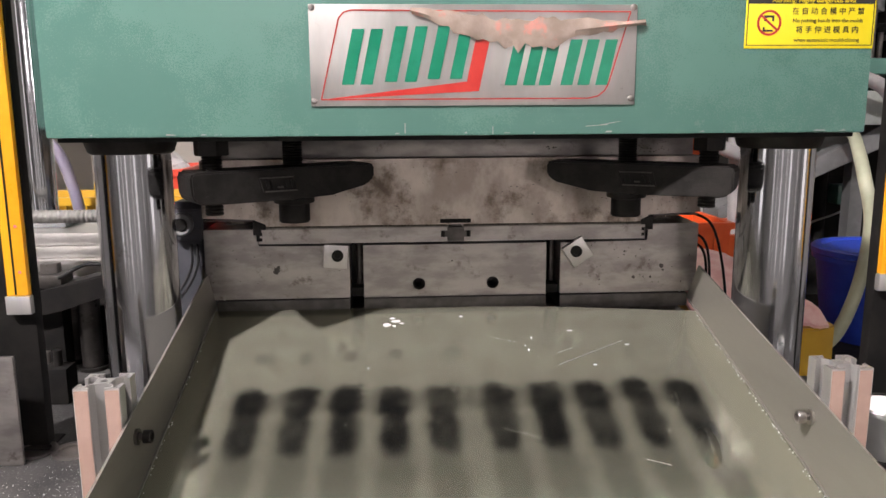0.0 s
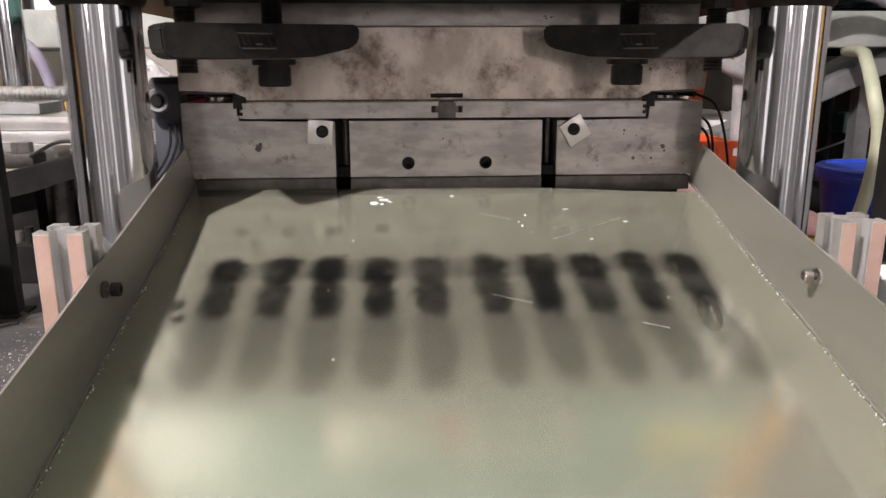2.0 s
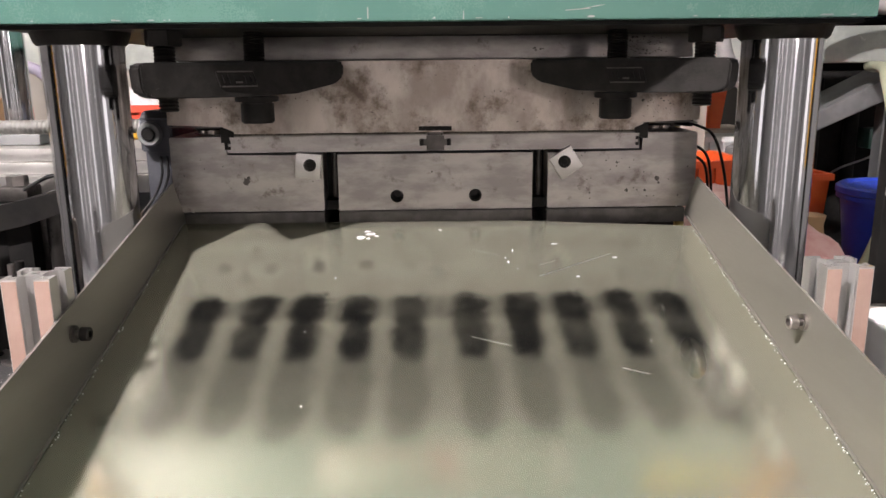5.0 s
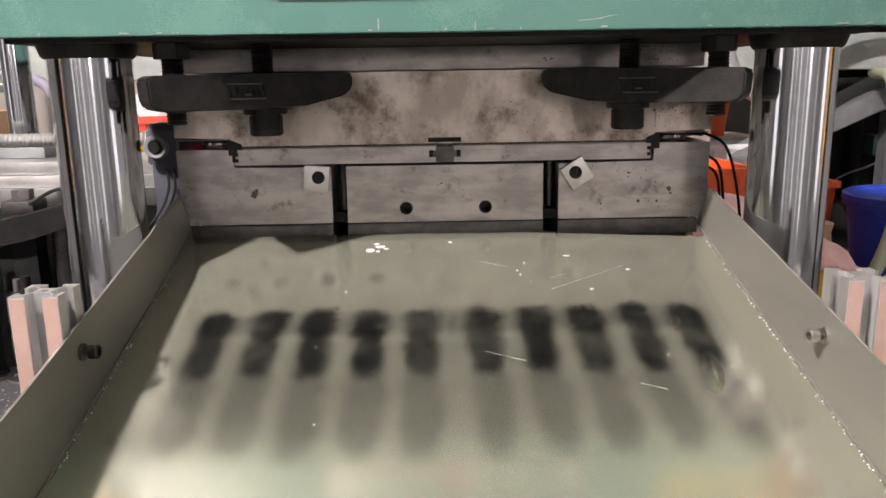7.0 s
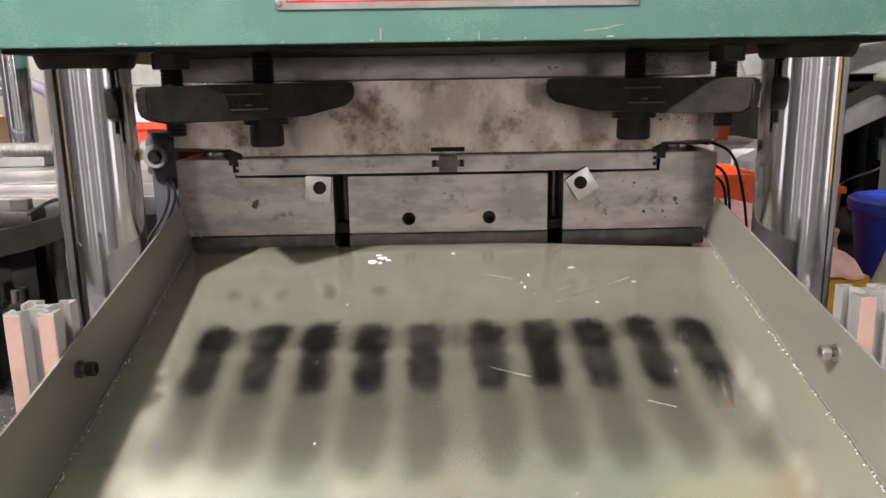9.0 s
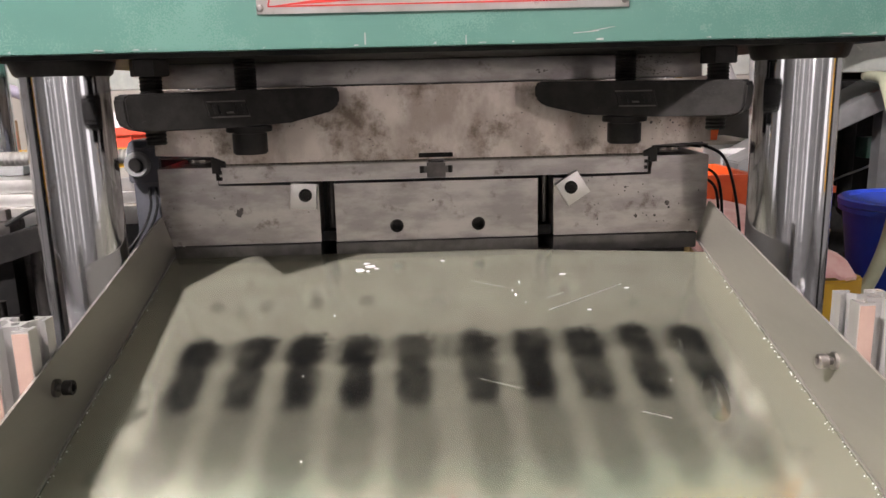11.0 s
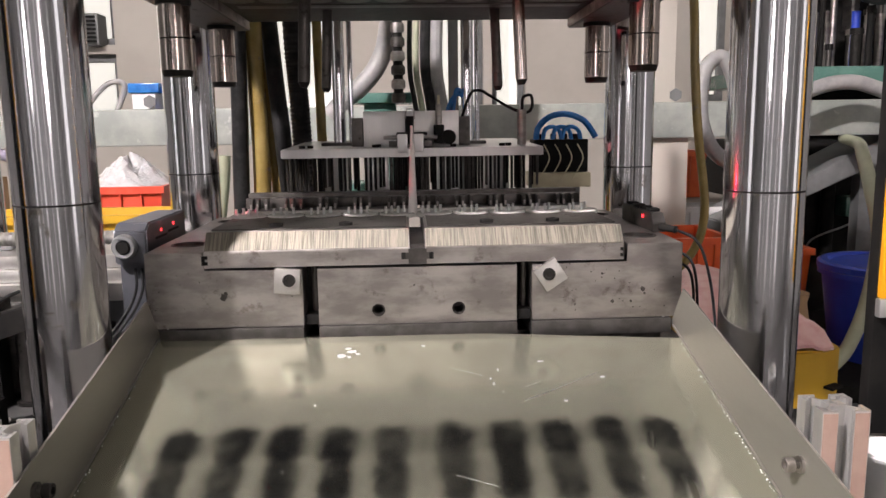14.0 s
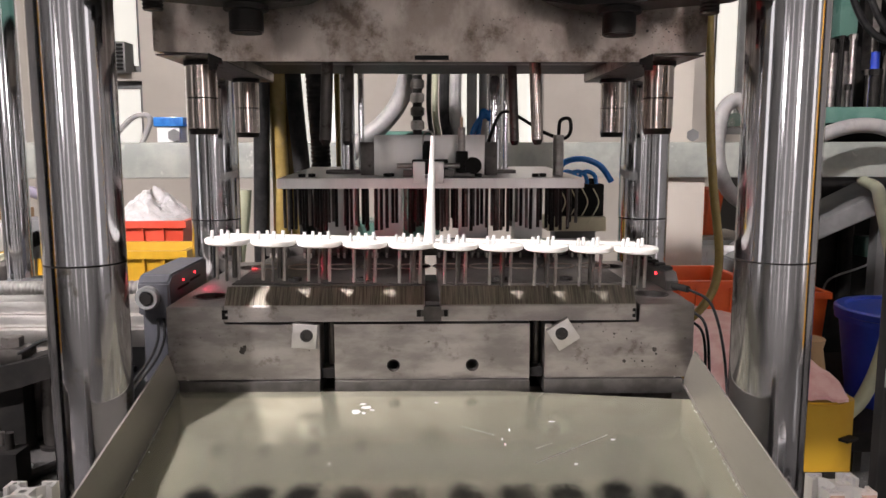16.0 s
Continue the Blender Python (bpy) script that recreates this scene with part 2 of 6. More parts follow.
def tray_material():
    """Satin stainless sheet with two sooted rows under the ten cavities and a painted reflection below."""
    n = Nodes("sooted_stainless_sheet")
    sep = n.node("ShaderNodeSeparateXYZ")
    n.put(sep.inputs[0], n.coord)
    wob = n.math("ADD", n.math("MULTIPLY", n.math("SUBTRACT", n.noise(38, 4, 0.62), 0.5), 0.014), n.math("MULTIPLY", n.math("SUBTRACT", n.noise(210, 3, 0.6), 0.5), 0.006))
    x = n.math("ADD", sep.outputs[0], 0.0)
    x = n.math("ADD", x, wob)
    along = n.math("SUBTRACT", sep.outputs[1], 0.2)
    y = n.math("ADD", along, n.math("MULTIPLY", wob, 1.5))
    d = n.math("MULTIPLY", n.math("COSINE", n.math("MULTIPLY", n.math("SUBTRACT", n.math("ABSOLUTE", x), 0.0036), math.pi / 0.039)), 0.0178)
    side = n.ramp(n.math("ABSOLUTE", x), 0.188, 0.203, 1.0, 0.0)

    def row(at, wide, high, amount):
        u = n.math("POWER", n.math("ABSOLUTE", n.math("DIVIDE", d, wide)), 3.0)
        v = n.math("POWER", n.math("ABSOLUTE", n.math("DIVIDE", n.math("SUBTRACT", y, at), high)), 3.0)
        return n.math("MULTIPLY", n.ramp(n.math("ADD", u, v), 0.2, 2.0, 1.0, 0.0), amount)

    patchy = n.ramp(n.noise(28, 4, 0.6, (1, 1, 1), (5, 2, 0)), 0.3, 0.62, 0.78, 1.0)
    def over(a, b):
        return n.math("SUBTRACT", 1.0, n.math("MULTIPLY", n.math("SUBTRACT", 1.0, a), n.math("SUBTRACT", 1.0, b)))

    soot_and_reflection = over(row(-0.149, 0.0166, 0.0195, 0.97), row(-0.186, 0.0146, 0.026, 0.94))
    # fainter third row paints a blurred dark reflection into the sheet colour
    soot_and_reflection = over(soot_and_reflection, row(-0.240, 0.0158, 0.046, 0.46))
    soot_and_reflection = over(soot_and_reflection, n.math("MULTIPLY", row(-0.086, 0.008, 0.008, 0.32), n.ramp(sep.outputs[0], -0.06, 0.0, 1.0, 0.0)))
    soot_and_reflection = n.math("MULTIPLY", n.math("MULTIPLY", soot_and_reflection, side), patchy)
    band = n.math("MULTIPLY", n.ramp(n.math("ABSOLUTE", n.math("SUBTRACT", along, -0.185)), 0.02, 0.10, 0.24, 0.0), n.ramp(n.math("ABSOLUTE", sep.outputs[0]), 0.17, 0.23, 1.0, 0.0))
    soot_and_reflection = over(soot_and_reflection, band)
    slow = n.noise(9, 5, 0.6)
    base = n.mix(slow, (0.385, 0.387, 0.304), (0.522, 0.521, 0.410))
    c = n.mix(soot_and_reflection, base, (0.016, 0.017, 0.017))
    r = n.math("ADD", n.math("MULTIPLY", slow, 0.03), n.math("ADD", 0.165, n.math("MULTIPLY", soot_and_reflection, 0.03)))
    n.bump(n.noise(5, 2, 0.5, (1, 0.5, 1), (2, 7, 0)), 0.25, 0.004)
    return n.done(c, r, 0.76)


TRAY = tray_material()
# chute sheet again, with the side walls' shade put into a darker colour
TRAY_WALL_SHADED = surface("shaded_stainless_sheet", (0.22, 0.213, 0.19), (0.28, 0.27, 0.24), 0.38, 0.6, 8, (0.3, 0.28, 0.24), 40, 0.68, 0.06, 500, (1, 0.2, 1))

for dull, level in ((BLACK, 0.1), (TABLE, 0.2), (BLACKENED, 0.22), (STEEL_DARK, 0.25), (RUBBER, 0.15)):
    dull.node_tree.nodes["Principled BSDF"].inputs["Specular IOR Level"].default_value = level


def glow(name, colour, strength):
    n = Nodes(name)
    n.bsdf.inputs["Emission Color"].default_value = (*colour, 1)
    n.bsdf.inputs["Emission Strength"].default_value = strength
    return n.done(colour, 0.4)


LED = glow("red_indicator_light", (1.0, 0.02, 0.03), 14)
TUBE_GLOW = glow("lit_lamp_tube", (1.0, 0.94, 0.85), 9)
BACKDROP = glow("bright_overcast_outside", (1.0, 0.955, 0.91), 1.6)
BACKDROP_SOUTH = glow("hazy_daylight_outside", (1.0, 0.955, 0.945), 1.8)


def glass_material():
    n = Nodes("window_glass")
    n.bsdf.inputs["Transmission Weight"].default_value = 1.0
    return n.done((0.95, 0.97, 0.97), 0.02)


GLASS = glass_material()

# ---- building helpers ----
ORIGIN = {}


def thing(name, label, category, base, group="", kind=""):
    ob = new(name)
    ob.empty_display_size = 0.02
    ob.location = base
    ORIGIN[ob] = Vector(base)
    return tagged(ob, label, category, group, kind)


def mesh_of(name, bm, material, origin=(0, 0, 0)):
    bmesh.ops.translate(bm, verts=bm.verts, vec=-Vector(origin))
    bmesh.ops.recalc_face_normals(bm, faces=bm.faces)
    me = bpy.data.meshes.new(name)
    bm.to_mesh(me)
    bm.free()
    me.materials.append(material)
    me.shade_smooth()
    me.set_sharp_from_angle(angle=radians(32))
    return me


def part(name, bm, material, parent, label=""):
    """Links a bmesh, made in world places, as one mesh under a thing or a part."""
    ob = new(name, mesh_of(name, bm, material, ORIGIN[parent]))
    ob.parent = parent
    ORIGIN[ob] = ORIGIN[parent]
    return tagged(ob, label)


def solid(name, bm, material, label, category, base=None, group="", kind=""):
    """A thing that is one mesh."""
    o = base or (0, 0, 0)
    ob = new(name, mesh_of(name, bm, material, o))
    ob.location = o
    ORIGIN[ob] = Vector(o)
    return tagged(ob, label, category, group, kind)


def box(x0, x1, y0, y1, z0, z1, bevel=0.0, bm=None, turn=None):
    bm = bm or bmesh.new()
    vs = bmesh.ops.create_cube(bm, size=1)["verts"]
    c = Vector(((x0 + x1) / 2, (y0 + y1) / 2, (z0 + z1) / 2))
    m = Matrix.Translation(c) @ (turn or Matrix.Identity(4)) @ Matrix.Diagonal((x1 - x0, y1 - y0, z1 - z0, 1))
    bmesh.ops.transform(bm, matrix=m, verts=vs)
    if bevel:
        es = list({e for v in vs for e in v.link_edges})
        bmesh.ops.bevel(bm, geom=es, offset=bevel, segments=2, affect="EDGES", profile=0.6)
    return bm


def rod(p, q, r, r2=None, seg=20, bm=None, bevel=0.0):
    """A cylinder or cone from p to q."""
    bm = bm or bmesh.new()
    p, q = Vector(p), Vector(q)
    m = Matrix.Translation((p + q) / 2) @ (q - p).to_track_quat("Z", "Y").to_matrix().to_4x4()
    vs = bmesh.ops.create_cone(bm, cap_ends=True, segments=seg, radius1=r, radius2=r if r2 is None else r2, depth=(q - p).length, matrix=m)["verts"]
    if bevel:
        es = [e for e in {e for v in vs for e in v.link_edges} if any(len(f.verts) > 4 for f in e.link_faces)]
        bmesh.ops.bevel(bm, geom=es, offset=bevel, segments=2, affect="EDGES")
    return bm


def lathe(profile, centre, seg=28, bm=None):
    """Turns (radius, height) pairs round an upright axis."""
    bm = bm or bmesh.new()
    rings = []
    for r, h in profile:
        rings.append([bm.verts.new((centre[0] + r * math.cos(a), centre[1] + r * math.sin(a), centre[2] + h)) for a in (2 * math.pi * k / seg for k in range(seg))])
    for a, b in zip(rings, rings[1:]):
        for k in range(seg):
            bm.faces.new((a[k], a[(k + 1) % seg], b[(k + 1) % seg], b[k]))
    for ring in (rings[0], rings[-1]):
        if (ring[0].co - ring[seg // 2].co).length > 1e-5:
            bm.faces.new(ring)
    return bm


def smooth_path(points, steps=8):
    ps = [Vector(p) for p in points]
    ps = [2 * ps[0] - ps[1]] + ps + [2 * ps[-1] - ps[-2]]
    out = []
    for a, b, c, d in zip(ps, ps[1:], ps[2:], ps[3:]):
        for k in range(steps):
            t = k / steps
            out.append(0.5 * (2 * b + (c - a) * t + (2 * a - 5 * b + 4 * c - d) * t * t + (3 * b - a - 3 * c + d) * t ** 3))
    return out + [ps[-2]]


def hose(points, r, seg=10, steps=8, ribs=0.0, bm=None):
    """A tube along a smooth path; ribs: how far every second ring swells."""
    bm = bm or bmesh.new()
    path = smooth_path(points, steps)
    side, rings = None, []
    for k, p in enumerate(path):
        way = (path[min(k + 1, len(path) - 1)] - path[max(k - 1, 0)]).normalized()
        if side is None:
            side = way.orthogonal().normalized()
        side = (side - way * side.dot(way)).normalized()
        up = way.cross(side)
        rr = r + (ribs if k % 2 else 0)
        rings.append([bm.verts.new(p + (side * math.cos(a) + up * math.sin(a)) * rr) for a in (2 * math.pi * j / seg for j in range(seg))])
    for a, b in zip(rings, rings[1:]):
        for j in range(seg):
            bm.faces.new((a[j], a[(j + 1) % seg], b[(j + 1) % seg], b[j]))
    bm.faces.new(rings[0])
    bm.faces.new(rings[-1])
    return bm


def prism(points, axis, lo, hi, bm=None, bevel=0.0):
    """A flat outline pushed along an axis. Outline pairs are (y, z) for x, (x, z) for y, (x, y) for z."""
    bm = bm or bmesh.new()

    def at(p, v):
        return {"x": (v, p[0], p[1]), "y": (p[0], v, p[1]), "z": (p[0], p[1], v)}[axis]

    a = [bm.verts.new(at(p, lo)) for p in points]
    b = [bm.verts.new(at(p, hi)) for p in points]
    fs = [bm.faces.new(a), bm.faces.new(b)]
    for k in range(len(points)):
        fs.append(bm.faces.new((a[k], a[(k + 1) % len(a)], b[(k + 1) % len(a)], b[k])))
    if bevel:
        bmesh.ops.bevel(bm, geom=list({e for f in fs for e in f.edges}), offset=bevel, segments=2, affect="EDGES")
    return bm


def pierced(outline, holes, axis, lo, hi, seg=24):
    """A plate with round holes (u, v, radius) through it."""
    bm = bmesh.new()

    def at(u, v, w):
        return {"x": (w, u, v), "y": (u, w, v), "z": (u, v, w)}[axis]

    edges = []
    loops = [outline] + [[(u + r * math.cos(2 * math.pi * k / seg), v + r * math.sin(2 * math.pi * k / seg)) for k in range(seg)] for u, v, r in holes]
    for loop in loops:
        vs = [bm.verts.new(at(u, v, lo)) for u, v in loop]
        edges += [bm.edges.new((vs[k], vs[(k + 1) % len(vs)])) for k in range(len(vs))]
    bmesh.ops.triangle_fill(bm, use_beauty=True, use_dissolve=False, edges=edges)
    out = bmesh.ops.extrude_face_region(bm, geom=list(bm.faces))
    shift = Vector(at(0, 0, hi)) - Vector(at(0, 0, lo))
    bmesh.ops.translate(bm, vec=shift, verts=[v for v in out["geom"] if isinstance(v, bmesh.types.BMVert)])
    return bm


def threaded(p, q, r, pitch=0.0022, seg=16, bm=None):
    """A threaded stud as a stack of ridges."""
    bm = bm or bmesh.new()
    p, q = Vector(p), Vector(q)
    n = max(2, int((q - p).length / pitch))
    rot = (q - p).to_track_quat("Z", "Y").to_matrix()
    rings = []
    for k in range(2 * n + 1):
        c = p.lerp(q, k / (2 * n))
        rr = r if k % 2 else r * 0.87
        rings.append([bm.verts.new(c + rot @ Vector((rr * math.cos(a), rr * math.sin(a), 0))) for a in (2 * math.pi * j / seg for j in range(seg))])
    for a, b in zip(rings, rings[1:]):
        for j in range(seg):
            bm.faces.new((a[j], a[(j + 1) % seg], b[(j + 1) % seg], b[j]))
    bm.faces.new(rings[0])
    bm.faces.new(rings[-1])
    return bm


def socket_screw(parent, p, way, r, height, material=BLACKENED, name="screw"):
    """A cap screw with a real hexagon socket, its head rising from p along way."""
    way = Vector(way).normalized()
    rot = way.to_track_quat("Z", "Y").to_matrix()
    bm = bmesh.new()
    seg = 18

    def ring(rr, h, n=seg):
        return [bm.verts.new(Vector(p) + rot @ Vector((rr * math.cos(2 * math.pi * k / n), rr * math.sin(2 * math.pi * k / n), h))) for k in range(n)]

    rows = [ring(r, 0), ring(r, height * 0.9), ring(r * 0.92, height), ring(r * 0.56, height), ring(r * 0.52, height * 0.35)]
    for a, b in zip(rows, rows[1:]):
        for k in range(seg):
            bm.faces.new((a[k], a[(k + 1) % seg], b[(k + 1) % seg], b[k]))
    bm.faces.new(rows[0])
    bm.faces.new(rows[-1])
    return part(name, bm, material, parent)


def writing(body, x, y, z, size, material, parent, align="CENTER"):
    """Flat lettering that faces the front, as a part."""
    cu = bpy.data.curves.new("lettering", "FONT")
    cu.body, cu.size, cu.align_x, cu.align_y, cu.extrude = body, size, align, "CENTER", 0.0001
    cu.resolution_u = 3
    cu.materials.append(material)
    ob = new("lettering", cu)
    ob.parent = parent
    ob.matrix_basis = Matrix.Translation(Vector((x, y, z)) - ORIGIN[parent]) @ pose(0, 0, 0, 90, 0, 0)
    return ob

# ---- the shop ----


ADDED_SIDE_OPENINGS = [(-2.9, -2.0)]
FRONT_WINDOWS = [(-3.4, -3.28), (-2.3, -2.02), (-1.35, -1.25), (-0.55, -0.40), (0.55, 0.63), (1.25, 1.55), (2.3, 2.38), (3.3, 3.5)]


def build_shop():
    solid("floor", box(-5, 5, -4, 4, -0.1, 0), CONCRETE, "dark stained concrete workshop floor", "floor", kind="structure")
    solid("ceiling", box(-5, 5, -4, 4, 3.4, 3.5), CEILING, "off-white workshop ceiling", "ceiling", kind="structure")
    # side walls; their unseen tall openings are added to brighten the tie bar reflections
    for name, x0, x1, out in (("wall_west", -5.15, -5.0, -6.3), ("wall_east", 5.0, 5.15, 6.25)):
        bm = bmesh.new()
        last = -4.0
        for a, b in ADDED_SIDE_OPENINGS:
            box(x0, x1, last, a, 0, 3.4, bm=bm)
            box(x0, x1, a, b, 0, 0.3, bm=bm)
            box(x0, x1, a, b, 3.0, 3.4, bm=bm)
            last = b
        box(x0, x1, last, 4.0, 0, 3.4, bm=bm)
        solid(name, bm, DIM_WALL, "grimy grey-painted wall with tall narrow windows, out of view", "wall", kind="structure")
        solid(name.replace("wall", "backdrop"), box(out, out + 0.05, -6, 6, -1, 5), BACKDROP_SOUTH, "glowing sheet outside the side openings, added for chrome reflections", "sky", kind="structure")
    # wall behind the camera with its row of tall narrow windows
    bm = bmesh.new()
    last = -5.15
    for a, b in FRONT_WINDOWS:
        box(last, a, -4.15, -4.0, 0, 3.4, bm=bm)
        box(a, b, -4.15, -4.0, 0, 0.3, bm=bm)
        box(a, b, -4.15, -4.0, 3.0, 3.4, bm=bm)
        last = b
    box(last, 5.15, -4.15, -4.0, 0, 3.4, bm=bm)
    solid("wall_south", bm, DIM_WALL, "grimy grey-painted wall with tall narrow windows, out of view", "wall", kind="structure")
    solid("backdrop_south", box(-7, 7, -5.65, -5.6, -1, 5), BACKDROP_SOUTH, "bright overcast daylight outside the front windows", "sky", kind="structure")
    # back wall with its window openings
    openings = [(-2.9, -2.0, 1.15, 2.4), (-1.75, -1.345, 1.20, 1.572), (-1.75, -1.345, 1.612, 2.4), (-0.66, -0.30, 1.15, 2.4), (0.12, 0.36, 1.1, 2.4), (0.40, 0.56, 1.25, 2.4), (1.37, 1.54, 1.32, 2.4)]
    bm = bmesh.new()
    last = -5.15
    for a, b, lo, hi in openings:
        if a >= last:
            box(last, a, 3.0, 3.15, 0, 3.4, bm=bm)
        box(a, b, 3.0, 3.15, 0 if a >= last else 1.572, lo, bm=bm)
        if hi > 2.0:
            box(a, b, 3.0, 3.15, hi, 3.4, bm=bm)
        last = b
    box(last, 5.15, 3.0, 3.15, 0, 3.4, bm=bm)
    solid("wall_north", bm, CREAM, "cream painted back wall pierced by windows", "wall", kind="structure")
    for k, (a, b, lo, hi) in enumerate(openings):
        w = thing("window_%d" % (k + 1), "bright shop window in a grey metal frame", "window", (a, 3.05, lo), kind="structure")
        fr = bmesh.new()
        for bx in ((a, b, lo, lo + 0.035), (a, b, hi - 0.035, hi), (a, a + 0.03, lo + 0.035, hi - 0.035), (b - 0.03, b, lo + 0.035, hi - 0.035)):
            box(bx[0], bx[1], 3.05, 3.09, bx[2], bx[3], 0.003, fr)
        part("window_frame", fr, GREY_PAINT, w)
        p = part("pane", box(a + 0.03, b - 0.03, 3.068, 3.073, lo + 0.035, hi - 0.035), GLASS, w)
        p.visible_shadow = False
    solid("backdrop", box(-7, 7, 4.6, 4.65, -1, 5), BACKDROP, "bright overcast daylight outside the windows", "sky", kind="structure")
    # crossbeam behind the press, with its pillar
    beam = thing("crossbeam", "chalky grey-green painted steel crossbeam", "beam", (0, 1.2, 0), kind="structure")
    bm = box(-2.4, 2.6, 1.2, 1.32, 1.18, 1.268, 0.006)
    part("beam", bm, BEAM, beam)
    for x in (0.655, 0.0, -0.62, 1.3):
        part("bolt", rod((x, 1.195, 1.285), (x, 1.2, 1.285), 0.016, seg=6), GREY_PAINT, beam)
    for x0, x1 in ((0.585, 0.70), (-1.7, -1.5), (1.95, 2.15)):
        solid("pillar", box(x0, x1, 1.33, 1.46, 0, 3.4, 0.006), CREAM, "cream painted steel pillar behind the crossbeam", "pillar", kind="structure")
    part("lower_post", box(0.585, 0.70, 1.22, 1.31, 0, 1.18, 0.004), CREAM, beam)


# ---- press: fixed table ----


def build_table():
    t = thing("machine_table", "black machine table dusted with white powder", "table", (0, 0, 0.0))
    out = [(-0.50, -0.36), (-0.243, -0.36), (-0.243, -0.262), (0.243, -0.262), (0.243, -0.36), (0.47, -0.36), (0.47, -0.02), (0.332, -0.02), (0.332, 0.45), (-0.56, 0.45), (-0.56, -0.02), (-0.50, -0.02)]
    holes = [(-0.321, -0.149, 0.0125), (-0.352, -0.146, 0.0115), (0.345, -0.155, 0.0125), (-0.415, -0.25, 0.0125), (-0.2797, -0.083, 0.033), (0.2797, -0.083, 0.033), (-0.2797, 0.302, 0.033), (0.2797, 0.302, 0.033)]
    part("table_top", pierced(out, holes, "z", 0.88, 0.95), TABLE, t)
    for u, v, r in holes:
        ring = r + (0.009 if r > 0.02 else 0.0045)
        part("bush" if r > 0.02 else "bolt_ring", lathe([(r, -0.02), (r, 0.002), (ring, 0.002), (ring, 0.0)], (u, v, 0.9501)), STEEL_DARK if r > 0.02 else STEEL, t)
        if r < 0.02:
            part("bolt_head", rod((u, v, 0.90), (u, v, 0.942), r * 0.8, seg=20), BLACKENED, t)
    for x, y in ((-0.42, -0.30), (0.40, -0.30), (-0.5, 0.40), (0.29, 0.40)):
        part("leg", box(x - 0.035, x + 0.035, y - 0.035, y + 0.035, 0, 0.88, 0.005), BLACK, t)
    b = thing("mould_riser", "dark oily steel riser block under the mould", "block", (0, 0.14, 0.95))
    part("block", box(-0.235, 0.235, 0.022, 0.27, 0.95, 1.022, 0.002), STEEL_DARK, b)
    for x0, x1 in ((-0.236, -0.1055), (-0.0918, 0.0908), (0.1045, 0.236)):
        part("upper_plate", box(x0, x1, -0.0035, 0.275, 1.0225, 1.0365, 0.001), BADGE, b)


# ---- lower mould ----


def build_lower_mould():
    m = thing("lower_mould", "grey steel lower mould half with two insert plates", "mould", (0, 0.14, 1.037))
    z0, zt, zi = 1.037, 1.107, 1.0925
    part("base_block", box(-0.246, 0.246, 0.0305, 0.28, z0, zi - 0.0025, 0.0006), BLACKENED, m)
    for s, name in ((-1, "front_plate"), (1, "front_plate")):
        pts = [(-0.246, z0), (-0.1055, z0), (-0.1055, zi - 0.0027), (-0.194, zi - 0.0027), (-0.194, zt), (-0.246, zt)]
        if s > 0:
            pts = [(-x * 0.998, z) for x, z in pts]
        part(name, prism(pts, "y", 0, 0.030, bevel=0.0007), STEEL, m)
    mid = [(-0.0918, z0), (0.0908, z0), (0.0908, zi - 0.0027), (-0.0918, zi - 0.0027)]
    part("front_plate", pierced(mid, [(-0.037, 1.05, 0.0062), (0.037, 1.05, 0.0062)], "y", 0, 0.0295), STEEL, m)
    for x in (-0.037, 0.037):
        bm = bmesh.new()
        rings = [(0.0061, 0.0006), (0.0046, 0.003), (0.0050, 0.0045), (0.0046, 0.006), (0.0050, 0.0075), (0.0046, 0.009), (0.0046, 0.027), (0.0001, 0.0272)]
        rows = [[bm.verts.new((x + r * math.cos(2 * math.pi * k / 20), y, 1.05 + r * math.sin(2 * math.pi * k / 20))) for k in range(20)] for r, y in rings]
        for a, b in zip(rows, rows[1:]):
            for k in range(20):
                bm.faces.new((a[k], a[(k + 1) % 20], b[(k + 1) % 20], b[k]))
        part("threaded_hole", bm, STEEL_DARK, m)
    # pits and knocks in the front faces
    rnd = random.Random(12)
    pits = [(-0.1771, 1.0655, 0.0042), (-0.175, 1.069, 0.0022), (0.1705, 1.0795, 0.0015), (0.1802, 1.053, 0.0022), (0.1977, 1.0527, 0.0018), (0.2089, 1.0642, 0.0028), (0.2105, 1.060, 0.0016), (0.1453, 1.0508, 0.0012), (-0.0039, 1.0727, 0.0013)]
    pits += [(rnd.uniform(0.13, 0.24), rnd.uniform(1.045, 1.09), rnd.uniform(0.0005, 0.0011)) for k in range(26)]
    pits += [(rnd.uniform(-0.24, -0.11), rnd.uniform(1.042, 1.09), rnd.uniform(0.0004, 0.0008)) for k in range(9)]
    for x, z, r in pits:
        n = 9
        pts = [(x + r * rnd.uniform(0.45, 1) * math.cos(6.283 * k / n), z + r * rnd.uniform(0.45, 1.1) * math.sin(6.283 * k / n)) for k in range(n)]
        part("pit", prism(pts, "y", -0.00012, 0.001), STEEL_DARK, m)
    # bars seen in the two slots
    for x in (-0.0985, 0.098):
        part("slot_bar", rod((x + 0.002, 0.022, 1.037), (x + 0.002, 0.022, 1.09), 0.0032, seg=12), STEEL_DARK, m)
        part("slot_foot", box(x - 0.0062, x + 0.0062, 0.004, 0.026, 1.0372, 1.0465, 0.0008), BLACK, m)
    # corner shoulders with guide bushes
    for s in (-1, 1):
        x0, x1 = sorted((s * 0.194, s * 0.246))
